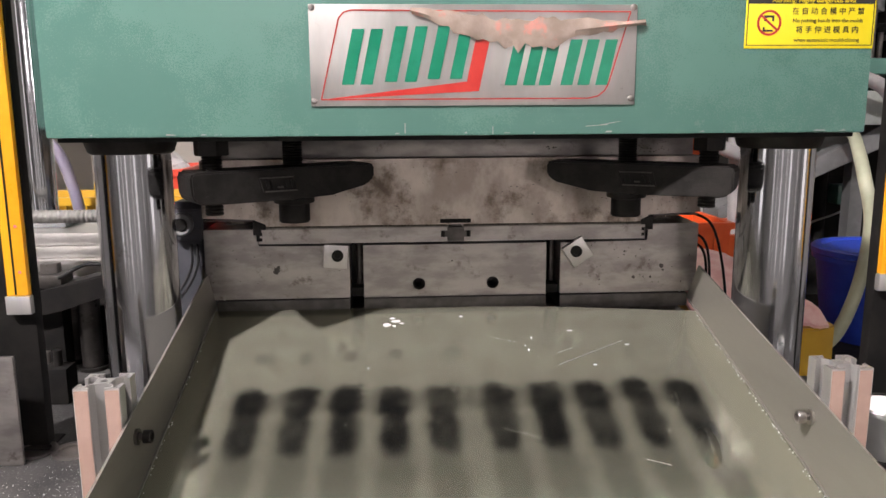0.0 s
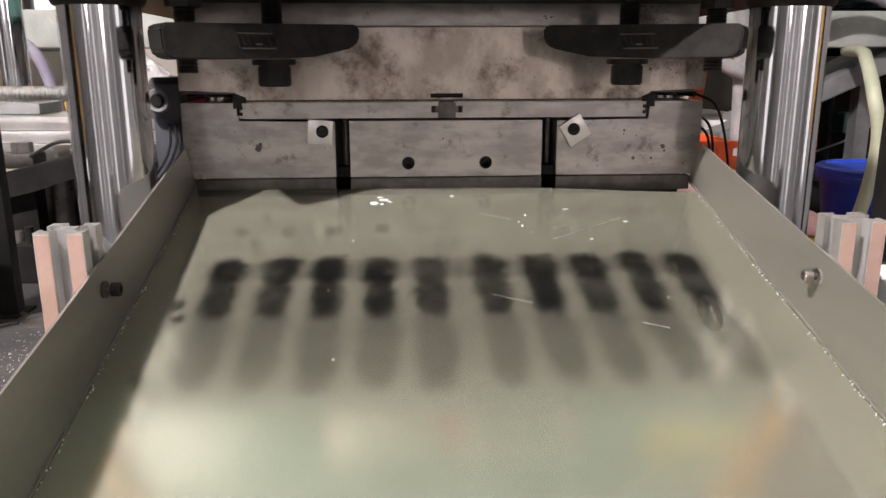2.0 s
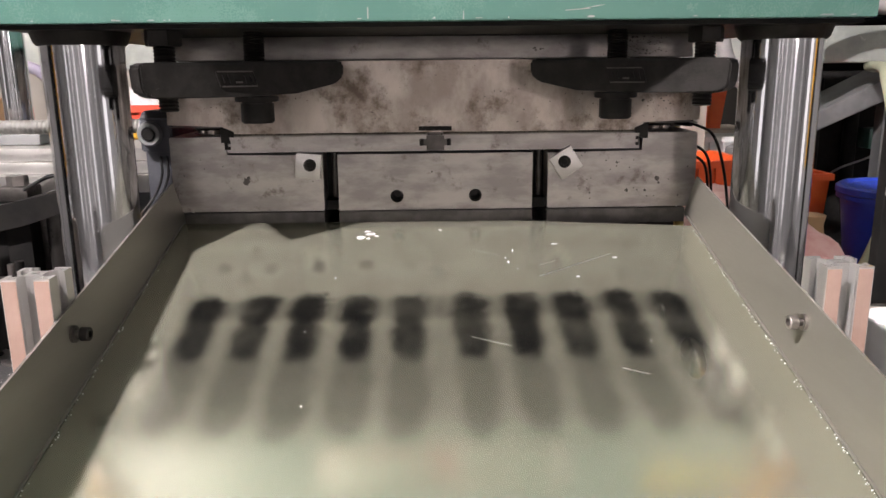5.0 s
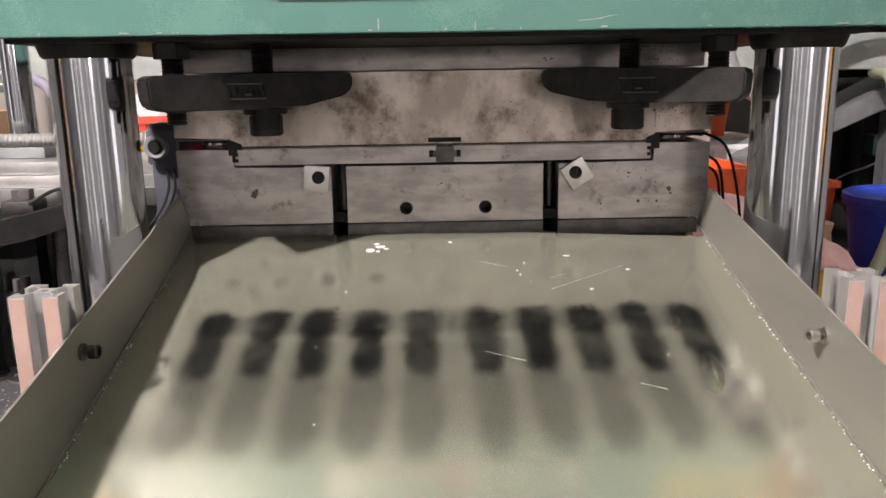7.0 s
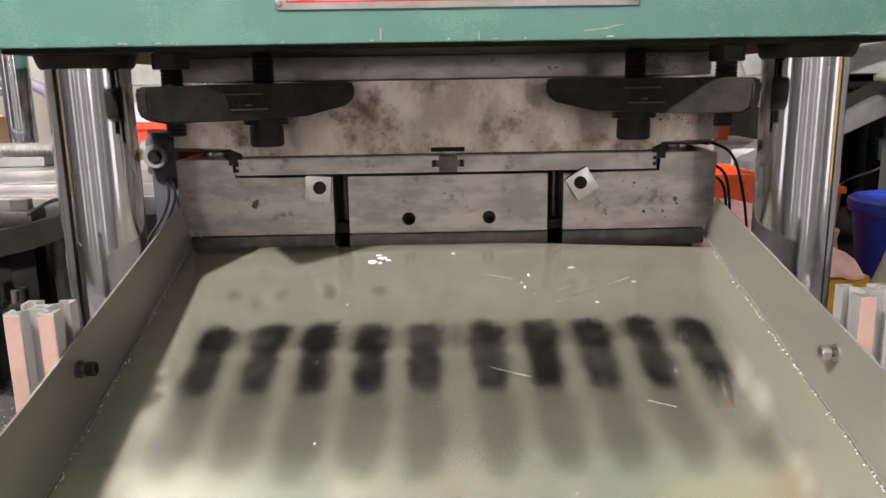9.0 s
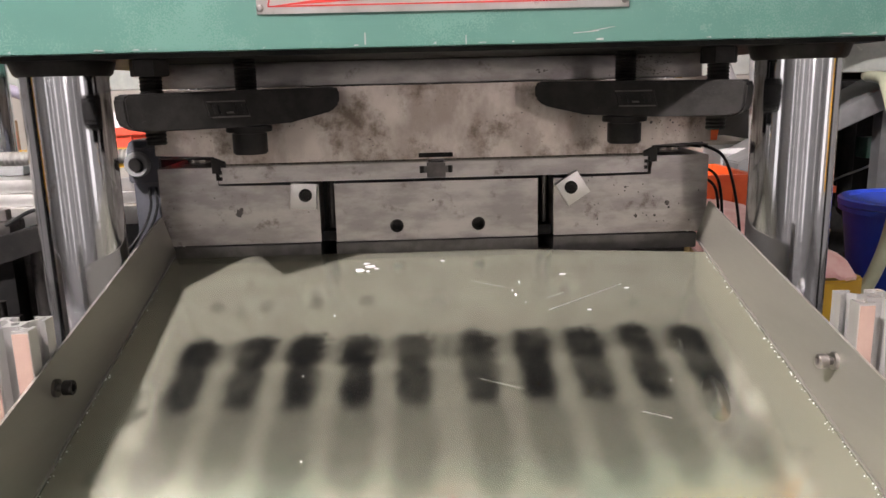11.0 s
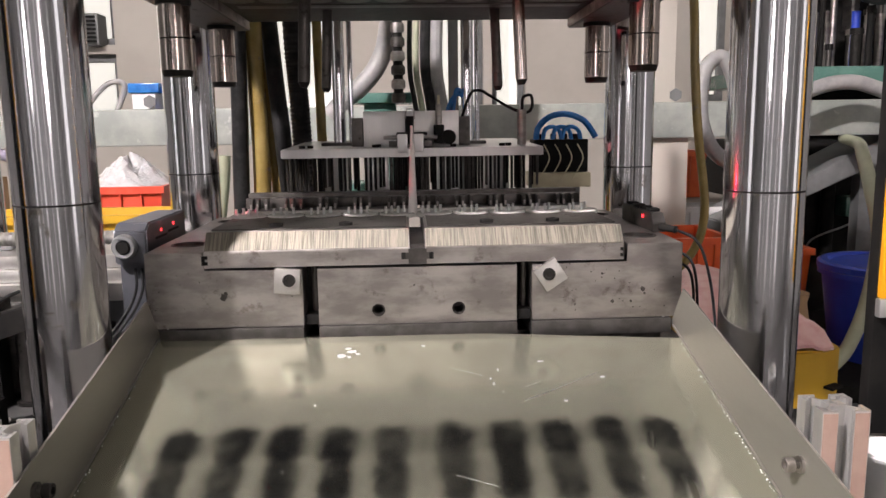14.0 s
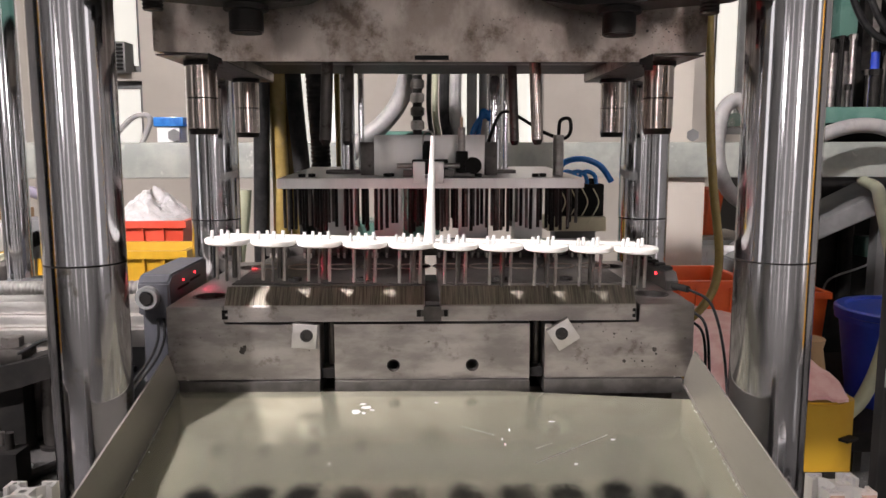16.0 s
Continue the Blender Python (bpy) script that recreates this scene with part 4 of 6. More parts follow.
def build_tray():
    t = thing("parts_chute", "sloping stainless parts chute with sooty marks, painted reflection and raised sides", "chute", (0, -0.2, tray_z(-0.2)))
    # the sheet's rear edge is cut slightly askew towards one corner
    bm = prism([(-0.2375, -0.50), (0.2375, -0.50), (0.2375, -0.0215), (0.205, -0.0185), (0.06, -0.0048), (-0.2375, -0.0040)], "z", -0.0016, 0.0)
    for v in bm.verts:
        v.co.z += tray_z(v.co.y)
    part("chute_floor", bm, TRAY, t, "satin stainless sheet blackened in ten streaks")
    for s in (-1, 1):
        x = s * 0.2385
        top = [(-0.022, 1.068), (-0.030, 1.0665), (-0.31, 1.0025), (-0.50, 0.962)]
        low = [(-0.50, tray_z(-0.50)), (0.006, tray_z(0.006))]
        a, b = sorted((x, x + s * 0.0016))
        part("side_wall", prism(top + low, "x", a, b), TRAY_WALL_SHADED, t)
        part("fold_weld", prism([(0.0, tray_z(0.0) + 0.0004), (-0.5, tray_z(-0.5) + 0.0004), (-0.5, tray_z(-0.5) + 0.0020), (0.0, tray_z(0.0) + 0.0020)], "x", *sorted((x - s * 0.0012, x))), TRAY_WALL_SHADED, t)
        part("corner_tab", prism([(0.002, tray_z(0) + 0.001), (0.012, tray_z(0) + 0.004), (0.010, tray_z(0) + 0.016), (0.0, tray_z(0) + 0.010)], "x", *sorted((x - s * 0.010, x - s * 0.0085))), ALU, t)
    # shallow dents pressed up in the sheet
    for x, y, a, b, h in ((0.1752, -0.2155, 0.0085, 0.024, 0.0024), (0.1690, -0.1580, 0.0035, 0.012, 0.0007)):
        bm = lathe([(0.0001, h), (0.25, 0.94 * h), (0.5, 0.72 * h), (0.75, 0.34 * h), (1.0, 0.0)], (0, 0, 0), 28)
        turn = Matrix.Translation((x, y, tray_z(y) + 0.00005)) @ Matrix.Rotation(math.atan(SLOPE), 4, "X") @ Matrix.Rotation(radians(-12), 4, "Z") @ Matrix.Diagonal((a, b, 1, 1))
        bmesh.ops.transform(bm, matrix=turn, verts=bm.verts)
        part("dent", bm, TRAY, t)
    # bright scratches rubbed into the sheet
    for x0, y0, x1, y1, w in ((0.083, -0.1056, 0.1495, -0.0705, 0.0004), (0.124, -0.2257, 0.1403, -0.2326, 0.0003), (0.085, -0.088, 0.10, -0.081, 0.0002)):
        part("scratch", rod((x0, y0, tray_z(y0) - w * 0.6), (x1, y1, tray_z(y1) - w * 0.6), w, seg=6), BRIGHT, t)
    rnd = random.Random(3)
    bits = [(-0.060, -0.030, 0.0075, 0.0032), (-0.0695, -0.0365, 0.0060, 0.0050), (-0.064, -0.025, 0.0040, 0.0018), (-0.055, -0.034, 0.0035, 0.0015), (-0.062, -0.0385, 0.0030, 0.0020), (0.104, -0.053, 0.0050, 0.0011), (0.152, -0.078, 0.0035, 0.0012), (0.0655, -0.064, 0.0012, 0.0028), (0.0600, -0.083, 0.0016, 0.0024), (0.058, -0.076, 0.0010, 0.0016), (0.003, -0.024, 0.003, 0.0016), (0.115, -0.108, 0.0030, 0.0010), (-0.085, -0.105, 0.001, 0.001)]
    for k in range(5):
        bits.append((rnd.uniform(-0.2, 0.22), rnd.uniform(-0.32, -0.06), rnd.uniform(0.0003, 0.0007), rnd.uniform(0.0003, 0.0007)))
    for x, y, a, b in bits:
        a, b = a * 0.8, b * 0.8
        bm = bmesh.new()
        n = 7
        vs = [bm.verts.new((x + a * math.cos(6.283 * k / n) * rnd.uniform(0.6, 1), yy, tray_z(yy) + 0.0003)) for k in range(n) for yy in (y + b * math.sin(6.283 * k / n) * rnd.uniform(0.6, 1),)]
        f = bm.faces.new(vs)
        out = bmesh.ops.extrude_face_region(bm, geom=[f])
        bmesh.ops.translate(bm, vec=(0, 0, 0.0005), verts=[v for v in out["geom"] if isinstance(v, bmesh.types.BMVert)])
        solid("plastic_flake", bm, FLAKE, "tiny white plastic flake lying on the chute", "flake", group="flakes on the chute")
    for x0, y0, x1, y1 in ((0.025, -0.058, 0.052, -0.070), (0.022, -0.187, 0.050, -0.199)):
        bm = rod((x0, y0, tray_z(y0) + 0.0001), (x1, y1, tray_z(y1) + 0.0001), 0.00004, seg=6)
        solid("plastic_thread", bm, CUP, "fine white plastic thread lying on the chute", "thread", group="flakes on the chute")
    bm = bmesh.new()
    for k in range(190):
        y = rnd.uniform(-0.44, -0.03) if k % 4 else rnd.uniform(-0.34, -0.16)
        q = rnd.uniform(0.00012, 0.0004)
        x = (0.2368 if k % 3 else -0.2370) - abs(rnd.gauss(0, 0.0012)) * (1 if k % 3 else -1)
        box(x - q, x + q, y - q, y + q, tray_z(y), tray_z(y) + q * 1.4, bm=bm)
    solid("chute_dust", bm, CUP, "fine white dust caught along the chute folds", "dust", kind="stuff")
    for s in (-1, 1):
        x = s * 0.2385
        y, z = (-0.240, 1.0005)
        sc = thing("chute_screw", "dark socket screw with washer holding the chute side", "screw", (x, y, z), "screws of the chute")
        part("washer", rod((x, y, z), (x - s * 0.0020, y, z), 0.0056, seg=20), STEEL_DARK if s < 0 else STEEL, sc)
        part("shank", rod((x - s * 0.002, y, z), (x - s * 0.006, y, z), 0.0026, seg=14), STEEL_DARK, sc)
        socket_screw(sc, (x - s * 0.0055, y, z), (-s, 0, 0), 0.0046, 0.0055, BLACKENED if s < 0 else STEEL)


def build_profiles():
    for s in (-1, 1):
        cx, cy, w, zt = s * 0.2555, -0.2420, 0.030, 1.042
        p = thing("aluminium_post", "slotted aluminium extrusion post beside the chute", "post", (cx, cy, 0.95), "posts of the chute")
        h = w / 2
        pts = [(-h, -h), (-0.005, -h), (-0.005, -h + 0.0022), (-0.0085, -h + 0.0022), (-0.0085, -h + 0.0055), (-0.0045, -0.0055), (0.0045, -0.0055), (0.0085, -h + 0.0055), (0.0085, -h + 0.0022), (0.005, -h + 0.0022), (0.005, -h), (h, -h)]
        quad = pts
        out = []
        for k in range(4):
            ca, sa = (1, 0, -1, 0)[k], (0, 1, 0, -1)[k]
            out += [(cx + ca * u - sa * v, cy + sa * u + ca * v) for u, v in quad[:-1]]
        part("extrusion", pierced(out, [(cx, cy, 0.0026)] + [(cx + a * 0.0112, cy + b * 0.0112, 0.0017) for a in (-1, 1) for b in (-1, 1)], "z", 0.95, zt, 12), ALU, p)
        for u0, u1 in ((-h + 0.0006, -0.0054), (0.0054, h - 0.0006)):
            part("film_strip", box(cx + u0, cx + u1, cy - h - 0.0004, cy - h - 0.0001, 0.952, zt - 0.0015), ALU_PINK, p, "pinkish protective film left on the face")

# ---- round the press ----


def build_light_curtains():
    for s, f, x0 in ((-1, -0.145, 0.346), (1, -0.125, 0.357)):
        c = thing("light_curtain", "black safety light curtain post with orange strip", "light curtain", (s * 0.37, f + 0.02, 0.95), "light curtains beside the press")
        part("housing", box(*sorted((s * (x0 - 0.001), s * (x0 + 0.047))), f + 0.006, f + 0.018, 0.952, 1.75, 0.0015), BLACK, c)
        st = part("light_strip", box(*sorted((s * x0, s * (x0 + 0.0165))), f, f + 0.0058, 1.079, 1.74, 0.001), STRIP, c, "orange translucent strip")
        part("strip_line", box(*sorted((s * (x0 + 0.0088), s * (x0 + 0.0102))), f - 0.0004, f + 0.0001, 1.080, 1.74), BLACK, st)
        part("strip_cap", box(*sorted((s * (x0 - 0.001), s * (x0 + 0.018))), f - 0.001, f + 0.0058, 1.064, 1.0788, 0.001), ALU, st, "silver end cap")
        for z in (1.098, 1.134) if s < 0 else (1.12,):
            part("red_light", rod((s * (x0 + 0.0048), f + 0.0001, z), (s * (x0 + 0.0048), f - 0.0006, z), 0.0012, seg=10), LED, st, "glowing red indicator")
        part("foot", box(*sorted((s * (x0 - 0.004), s * (x0 + 0.05))), f, f + 0.03, 0.9502, 0.9518, 0.0005), BLACK, c)
    g = thing("guard_plate", "bare steel guard plate standing on the table", "guard", (-0.40, -0.17, 0.95))
    part("sheet", box(-0.47, -0.350, -0.172, -0.168, 0.9502, 1.038, 0.001), STEEL, g)
    part("bracket", box(-0.44, -0.41, -0.168, -0.142, 0.9502, 0.956, 0.001), STEEL_DARK, g)


def build_left_units():
    s = thing("position_sensor", "grey sensor block with glowing red dots and black knob", "sensor", (-0.27, 0.1, 0.95))
    part("bracket", prism([(0.052, 0.9502), (0.052, 1.090), (0.165, 1.090), (0.165, 1.055), (0.10, 0.9502)], "x", -0.287, -0.2615, bevel=0.001), SENSOR_GREY, s)
    body = part("body", prism([(0.042, 1.0905), (0.042, 1.122), (0.052, 1.1295), (0.170, 1.1295), (0.170, 1.0905)], "x", -0.2875, -0.2565, bevel=0.0015), SENSOR_GREY, s)
    for y, z in ((0.085, 1.118), (0.125, 1.120)):
        part("red_light", rod((-0.2566, y, z), (-0.2558, y, z), 0.0013, seg=12), LED, body, "glowing red indicator")
        part("slot", box(-0.2568, -0.2560, y - 0.018, y + 0.018, z - 0.0075, z - 0.005), BLACK, body)
    part("knob", rod((-0.277, 0.036, 1.108), (-0.277, 0.0335, 1.108), 0.0062, seg=28, bevel=0.0008), BLACK, s)
    part("knob_collar", lathe([(0.0066, 0.0), (0.0072, 0.006), (0.0105, 0.0065), (0.0118, 0.004), (0.0118, 0.0)], (0, 0, 0), 32), GREY_PAINT, s, "grey ring round the knob").matrix_basis = Matrix.Translation(Vector((-0.277, 0.0418, 1.108)) - ORIGIN[s]) @ pose(0, 0, 0, 90, 0, 0) @ Matrix.Translation(ORIGIN[s])
    c = thing("cable", "two thin black cables hanging beside the mould", "cable", (-0.262, 0.04, 1.0))
    for d in (0.0, 0.006):
        part("strand", hose([(-0.266 - d, 0.05, 1.085), (-0.264 - d, 0.042, 1.066), (-0.272 - d, 0.035, 1.045), (-0.290 - d, 0.02, 1.02), (-0.312 - d, 0.0, 0.985), (-0.33, -0.01, 0.952)], 0.0014, 8), RUBBER, c)
    l = thing("lead_screw", "greased threaded steel lead screw lying level", "lead screw", (-0.5, 0.06, 1.1165))
    part("thread", threaded((-0.86, 0.062, 1.1145), (-0.288, 0.062, 1.1145), 0.0072, 0.0048, 18), BRIGHT, l)
    part("bearing", box(-0.90, -0.86, 0.04, 0.09, 1.09, 1.14, 0.002), GREY_PAINT, l)
    part("bearing_post", box(-0.89, -0.87, 0.05, 0.08, 0.0, 1.09, 0.002), GREY_PAINT, l)
    r = thing("linear_stage", "bright aluminium linear rail stage behind the tie bar", "rail", (-0.6, 0.2, 0.95))
    for z0, z1, y0 in ((1.073, 1.087, 0.130), (1.060, 1.0725, 0.122), (1.040, 1.0595, 0.112)):
        part("rail", box(-1.05, -0.305, y0, 0.24, z0, z1, 0.0015), BRIGHT, r)
    for x in (-0.54, -0.33):
        part("support", box(x - 0.02, x + 0.02, 0.14, 0.22, 0.9502, 1.040, 0.002), GREY_PAINT, r)
    g = thing("guide_rod", "slim chromed guide rod in a grey foot", "rod", (-0.483, 0.2, 1.087))
    part("rod", rod((-0.483, 0.2, 1.10), (-0.483, 0.2, 1.72), 0.0155, seg=36), CHROME, g)
    part("foot", box(-0.518, -0.448, 0.17, 0.23, 1.0872, 1.10, 0.003), GREY_PAINT, g)
    part("valve", rod((-0.51, 0.166, 1.094), (-0.51, 0.140, 1.094), 0.009, seg=20), BLACK, g)
    v = valve = thing("air_valve", "silver air valve with dark plug sliding on the rail", "valve", (-0.49, 0.25, 1.10))
    part("valve_body", box(-0.60, -0.518, 0.235, 0.275, 1.128, 1.163, 0.002), ALU, v)
    part("valve_head", prism([(-0.517, 1.118), (-0.517, 1.160), (-0.505, 1.168), (-0.455, 1.168), (-0.455, 1.118)], "y", 0.24, 0.275, bevel=0.003), GREY_PAINT, v)
    part("slide_block", box(-0.545, -0.495, 0.19, 0.265, 1.0873, 1.1175, 0.002), STEEL_DARK, v)
    part("plug", rod((-0.503, 0.232, 1.133), (-0.475, 0.236, 1.146), 0.0085, seg=20, bevel=0.001), BLACK, v)
    part("plug_ring", rod((-0.506, 0.2316, 1.1316), (-0.5035, 0.232, 1.1328), 0.0088, seg=20), CONDUIT, v)
    for d in (0.0, 0.004, 0.008):
        part("tube", hose([(-0.506, 0.232, 1.131 - d * 0.5), (-0.53, 0.226, 1.122 - d), (-0.57, 0.224, 1.113 - d), (-0.64, 0.224, 1.108 - d)], 0.0017, 8), PALE_HOSE, v)
    a = thing("clamping_arm", "black painted linkage arm on a short post", "arm", (-0.40, 0.06, 0.95))
    part("arm", prism([(-0.50, 0.998), (-0.50, 1.022), (-0.43, 1.040), (-0.36, 1.058), (-0.318, 1.060), (-0.318, 1.046), (-0.345, 1.040), (-0.40, 1.022)], "y", 0.030, 0.068, bevel=0.002), BLACK, a)
    part("post", box(-0.43, -0.405, 0.042, 0.064, 0.9502, 1.022, 0.002), BLACK, a)
    part("cap", box(-0.432, -0.400, 0.036, 0.066, 1.0435, 1.058, 0.003), STEEL_DARK, a)
    part("nut", rod((-0.416, 0.051, 1.058), (-0.416, 0.051, 1.068), 0.010, seg=6, bevel=0.0006), STEEL, a)
    part("cable", hose([(-0.40, 0.03, 1.056), (-0.37, 0.028, 1.070), (-0.34, 0.028, 1.066), (-0.315, 0.03, 1.052)], 0.0018, 8), RUBBER, a)
    for x, y, r_, h in ((-0.385, 0.06, 0.011, 0.085), (-0.358, 0.085, 0.009, 0.095), (-0.415, 0.09, 0.013, 0.08), (-0.345, 0.02, 0.008, 0.04), (-0.40, -0.01, 0.007, 0.03), (-0.44, 0.10, 0.010, 0.075)):
        p = thing("cylinder_post", "short dark steel cylinder on the table", "cylinder", (x, y, 0.95), "dark cylinders beside the mould")
        part("barrel", rod((x, y, 0.954), (x, y, 0.95 + h), r_, seg=24, bevel=0.0015), STEEL_DARK, p)
        part("foot", rod((x, y, 0.9502), (x, y, 0.954), r_ * 1.35, seg=24), BLACKENED, p)
        part("top_rod", rod((x, y, 0.95 + h), (x, y, 0.962 + h), r_ * 0.5, seg=16), STEEL, p)
    b = thing("angle_block", "small black angle block bolted on the table", "block", (-0.375, -0.03, 0.95))
    part("block", box(-0.392, -0.368, -0.045, -0.02, 0.9502, 0.985, 0.002), BLACK, b)
    part("pin", rod((-0.38, -0.032, 0.985), (-0.38, -0.032, 1.0), 0.004, seg=14), BLACKENED, b)
    b = thing("side_block", "dark steel machine block behind the tie bar", "block", (-0.46, 0.12, 0.95))
    part("block", box(-0.50, -0.34, 0.105, 0.135, 0.9502, 1.005, 0.002), BLACK, b)
    part("ledge", box(-0.50, -0.33, 0.09, 0.14, 1.0052, 1.012, 0.001), BLACK, b)
    w = thing("table_cable", "black cables tied together running over the table", "cable", (-0.36, 0.0, 0.955))
    for d in (0.0, 0.008, 0.016):
        part("strand", hose([(-0.315, 0.06 + d, 1.0), (-0.330, 0.03 + d, 0.965), (-0.355, 0.0 + d, 0.955), (-0.385, -0.04 + d, 0.9535), (-0.42, -0.05 + d, 0.9535), (-0.46, -0.035 + d, 0.9535)], 0.0030, 8), RUBBER, w)
    part("cable_tie", hose([(-0.386, -0.030, 0.957), (-0.390, -0.014, 0.968), (-0.386, -0.006, 0.962), (-0.380, 0.002, 0.954)], 0.0020, 8), CUP, w, "white cable tie")
    rnd = random.Random(9)
    bm = bmesh.new()
    for k in range(1700):
        x, y = -0.243 - abs(rnd.gauss(0, 0.06)), rnd.uniform(-0.35, -0.17)
        if k % 3 == 0:
            x, y = 0.25 + abs(rnd.gauss(0, 0.06)), rnd.uniform(-0.35, -0.2)
        s_ = abs(rnd.gauss(0, 0.00017)) + 0.00009 + (0.0005 if k % 90 == 0 else 0)
        box(x - s_, x + s_, y - s_, y + s_, 0.9502, 0.9502 + s_, bm=bm, turn=Matrix.Rotation(rnd.uniform(0, 3), 4, "Z"))
    solid("plastic_crumbs", bm, FLAKE, "white plastic crumbs scattered over the black table", "crumbs", kind="stuff")
    return valve


def build_right_units():
    s = thing("fibre_sensor", "black fibre sensor bar with a red dot on the mould edge", "sensor", (0.245, 0.09, 1.107))
    b = part("bar", prism([(0.066, 1.1075), (0.066, 1.117), (0.074, 1.1265), (0.178, 1.1265), (0.178, 1.1075)], "x", 0.2385, 0.2515, bevel=0.0008), STEEL_DARK, s)
    for y in (0.088, 0.112, 0.136, 0.160):
        part("clip", box(0.2395, 0.2505, y - 0.006, y + 0.006, 1.1266, 1.1298, 0.0006), BLACK, b)
    part("bracket", box(0.2465, 0.2510, 0.085, 0.160, 1.045, 1.1074, 0.0008), STEEL_DARK, s)
    part("red_light", rod((0.2384, 0.100, 1.1205), (0.2376, 0.100, 1.1205), 0.0016, seg=10), LED, b, "glowing red indicator")
    part("plug", rod((0.246, 0.066, 1.113), (0.256, 0.050, 1.112), 0.0036, seg=12), BLACK, s)
    c = thing("cable", "black sensor cables hanging down beside the mould", "cable", (0.27, 0.05, 1.0))
    for d, e in ((0.0, 0.0), (-0.014, -0.02), (-0.018, -0.03)):
        part("strand", hose([(0.256, 0.050, 1.112 + e), (0.273 + d * 0.3, 0.042, 1.103 + e), (0.283 + d * 0.6, 0.04, 1.083 + e), (0.292 + d, 0.04, 1.045 + e), (0.293 + d, 0.03, 1.0), (0.291, 0.03, 0.975), (0.290, 0.03, 0.953)], 0.0014, 8), RUBBER, c)
    h = thing("hanging_hose", "amber oil hose hanging from the head in a slack bend", "hose", (0.38, 0.38, 0.95))
    part("tube", hose([(0.384, 0.38, 1.50), (0.385, 0.38, 1.34), (0.386, 0.38, 1.213), (0.390, 0.38, 1.145), (0.394, 0.38, 1.067), (0.401, 0.38, 0.988), (0.410, 0.38, 0.925), (0.415, 0.38, 0.882), (0.412, 0.38, 0.842), (0.400, 0.38, 0.814), (0.382, 0.38, 0.792), (0.36, 0.38, 0.775), (0.33, 0.37, 0.77)], 0.0062, 12), AMBER, h)
    p = thing("back_hose", "amber hose running up beside the rear tie bar", "hose", (0.325, 0.37, 1.1))
    part("tube", hose([(0.303, 0.365, 0.952), (0.304, 0.365, 1.05), (0.305, 0.365, 1.2), (0.304, 0.37, 1.6)], 0.0062, 12), AMBER, p)
    r = thing("guide_rod", "slim chromed guide rod behind the tie bar", "rod", (0.333, 0.38, 0.95))
    part("rod", rod((0.322, 0.372, 0.952), (0.322, 0.372, 1.75), 0.0068, seg=24), CHROME, r)
    part("foot", rod((0.318, 0.372, 0.9502), (0.318, 0.372, 0.96), 0.012, seg=20), GREY_PAINT, r)
    slack = h
    # small tub on the table
    o = (0.322, -0.2, 0.9502)
    t = thing("plastic_tub", "small white plastic tub half full of murky oil", "tub", o)
    part("wall", lathe([(0.0001, 0.0005), (0.0165, 0.0), (0.0200, 0.034), (0.0222, 0.0345), (0.0225, 0.0395), (0.0210, 0.0410), (0.0196, 0.038), (0.0158, 0.003), (0.0001, 0.003)], o, 40), CUP, t)
    part("oil", lathe([(0.0001, 0.0255), (0.0178, 0.0255), (0.0178, 0.0250), (0.0001, 0.0250)], o, 40), LIQUID, t, "murky brown oil")
    part("handle", hose([(o[0] - 0.0218, o[1], o[2] + 0.037), (o[0] - 0.016, o[1] + 0.013, o[2] + 0.0423), (o[0], o[1] + 0.0195, o[2] + 0.0427), (o[0] + 0.016, o[1] + 0.013, o[2] + 0.0423), (o[0] + 0.0218, o[1], o[2] + 0.037)], 0.0007, 6), STEEL_DARK, t)
    return slack


# ---- take-out robot and the moulded parts ----


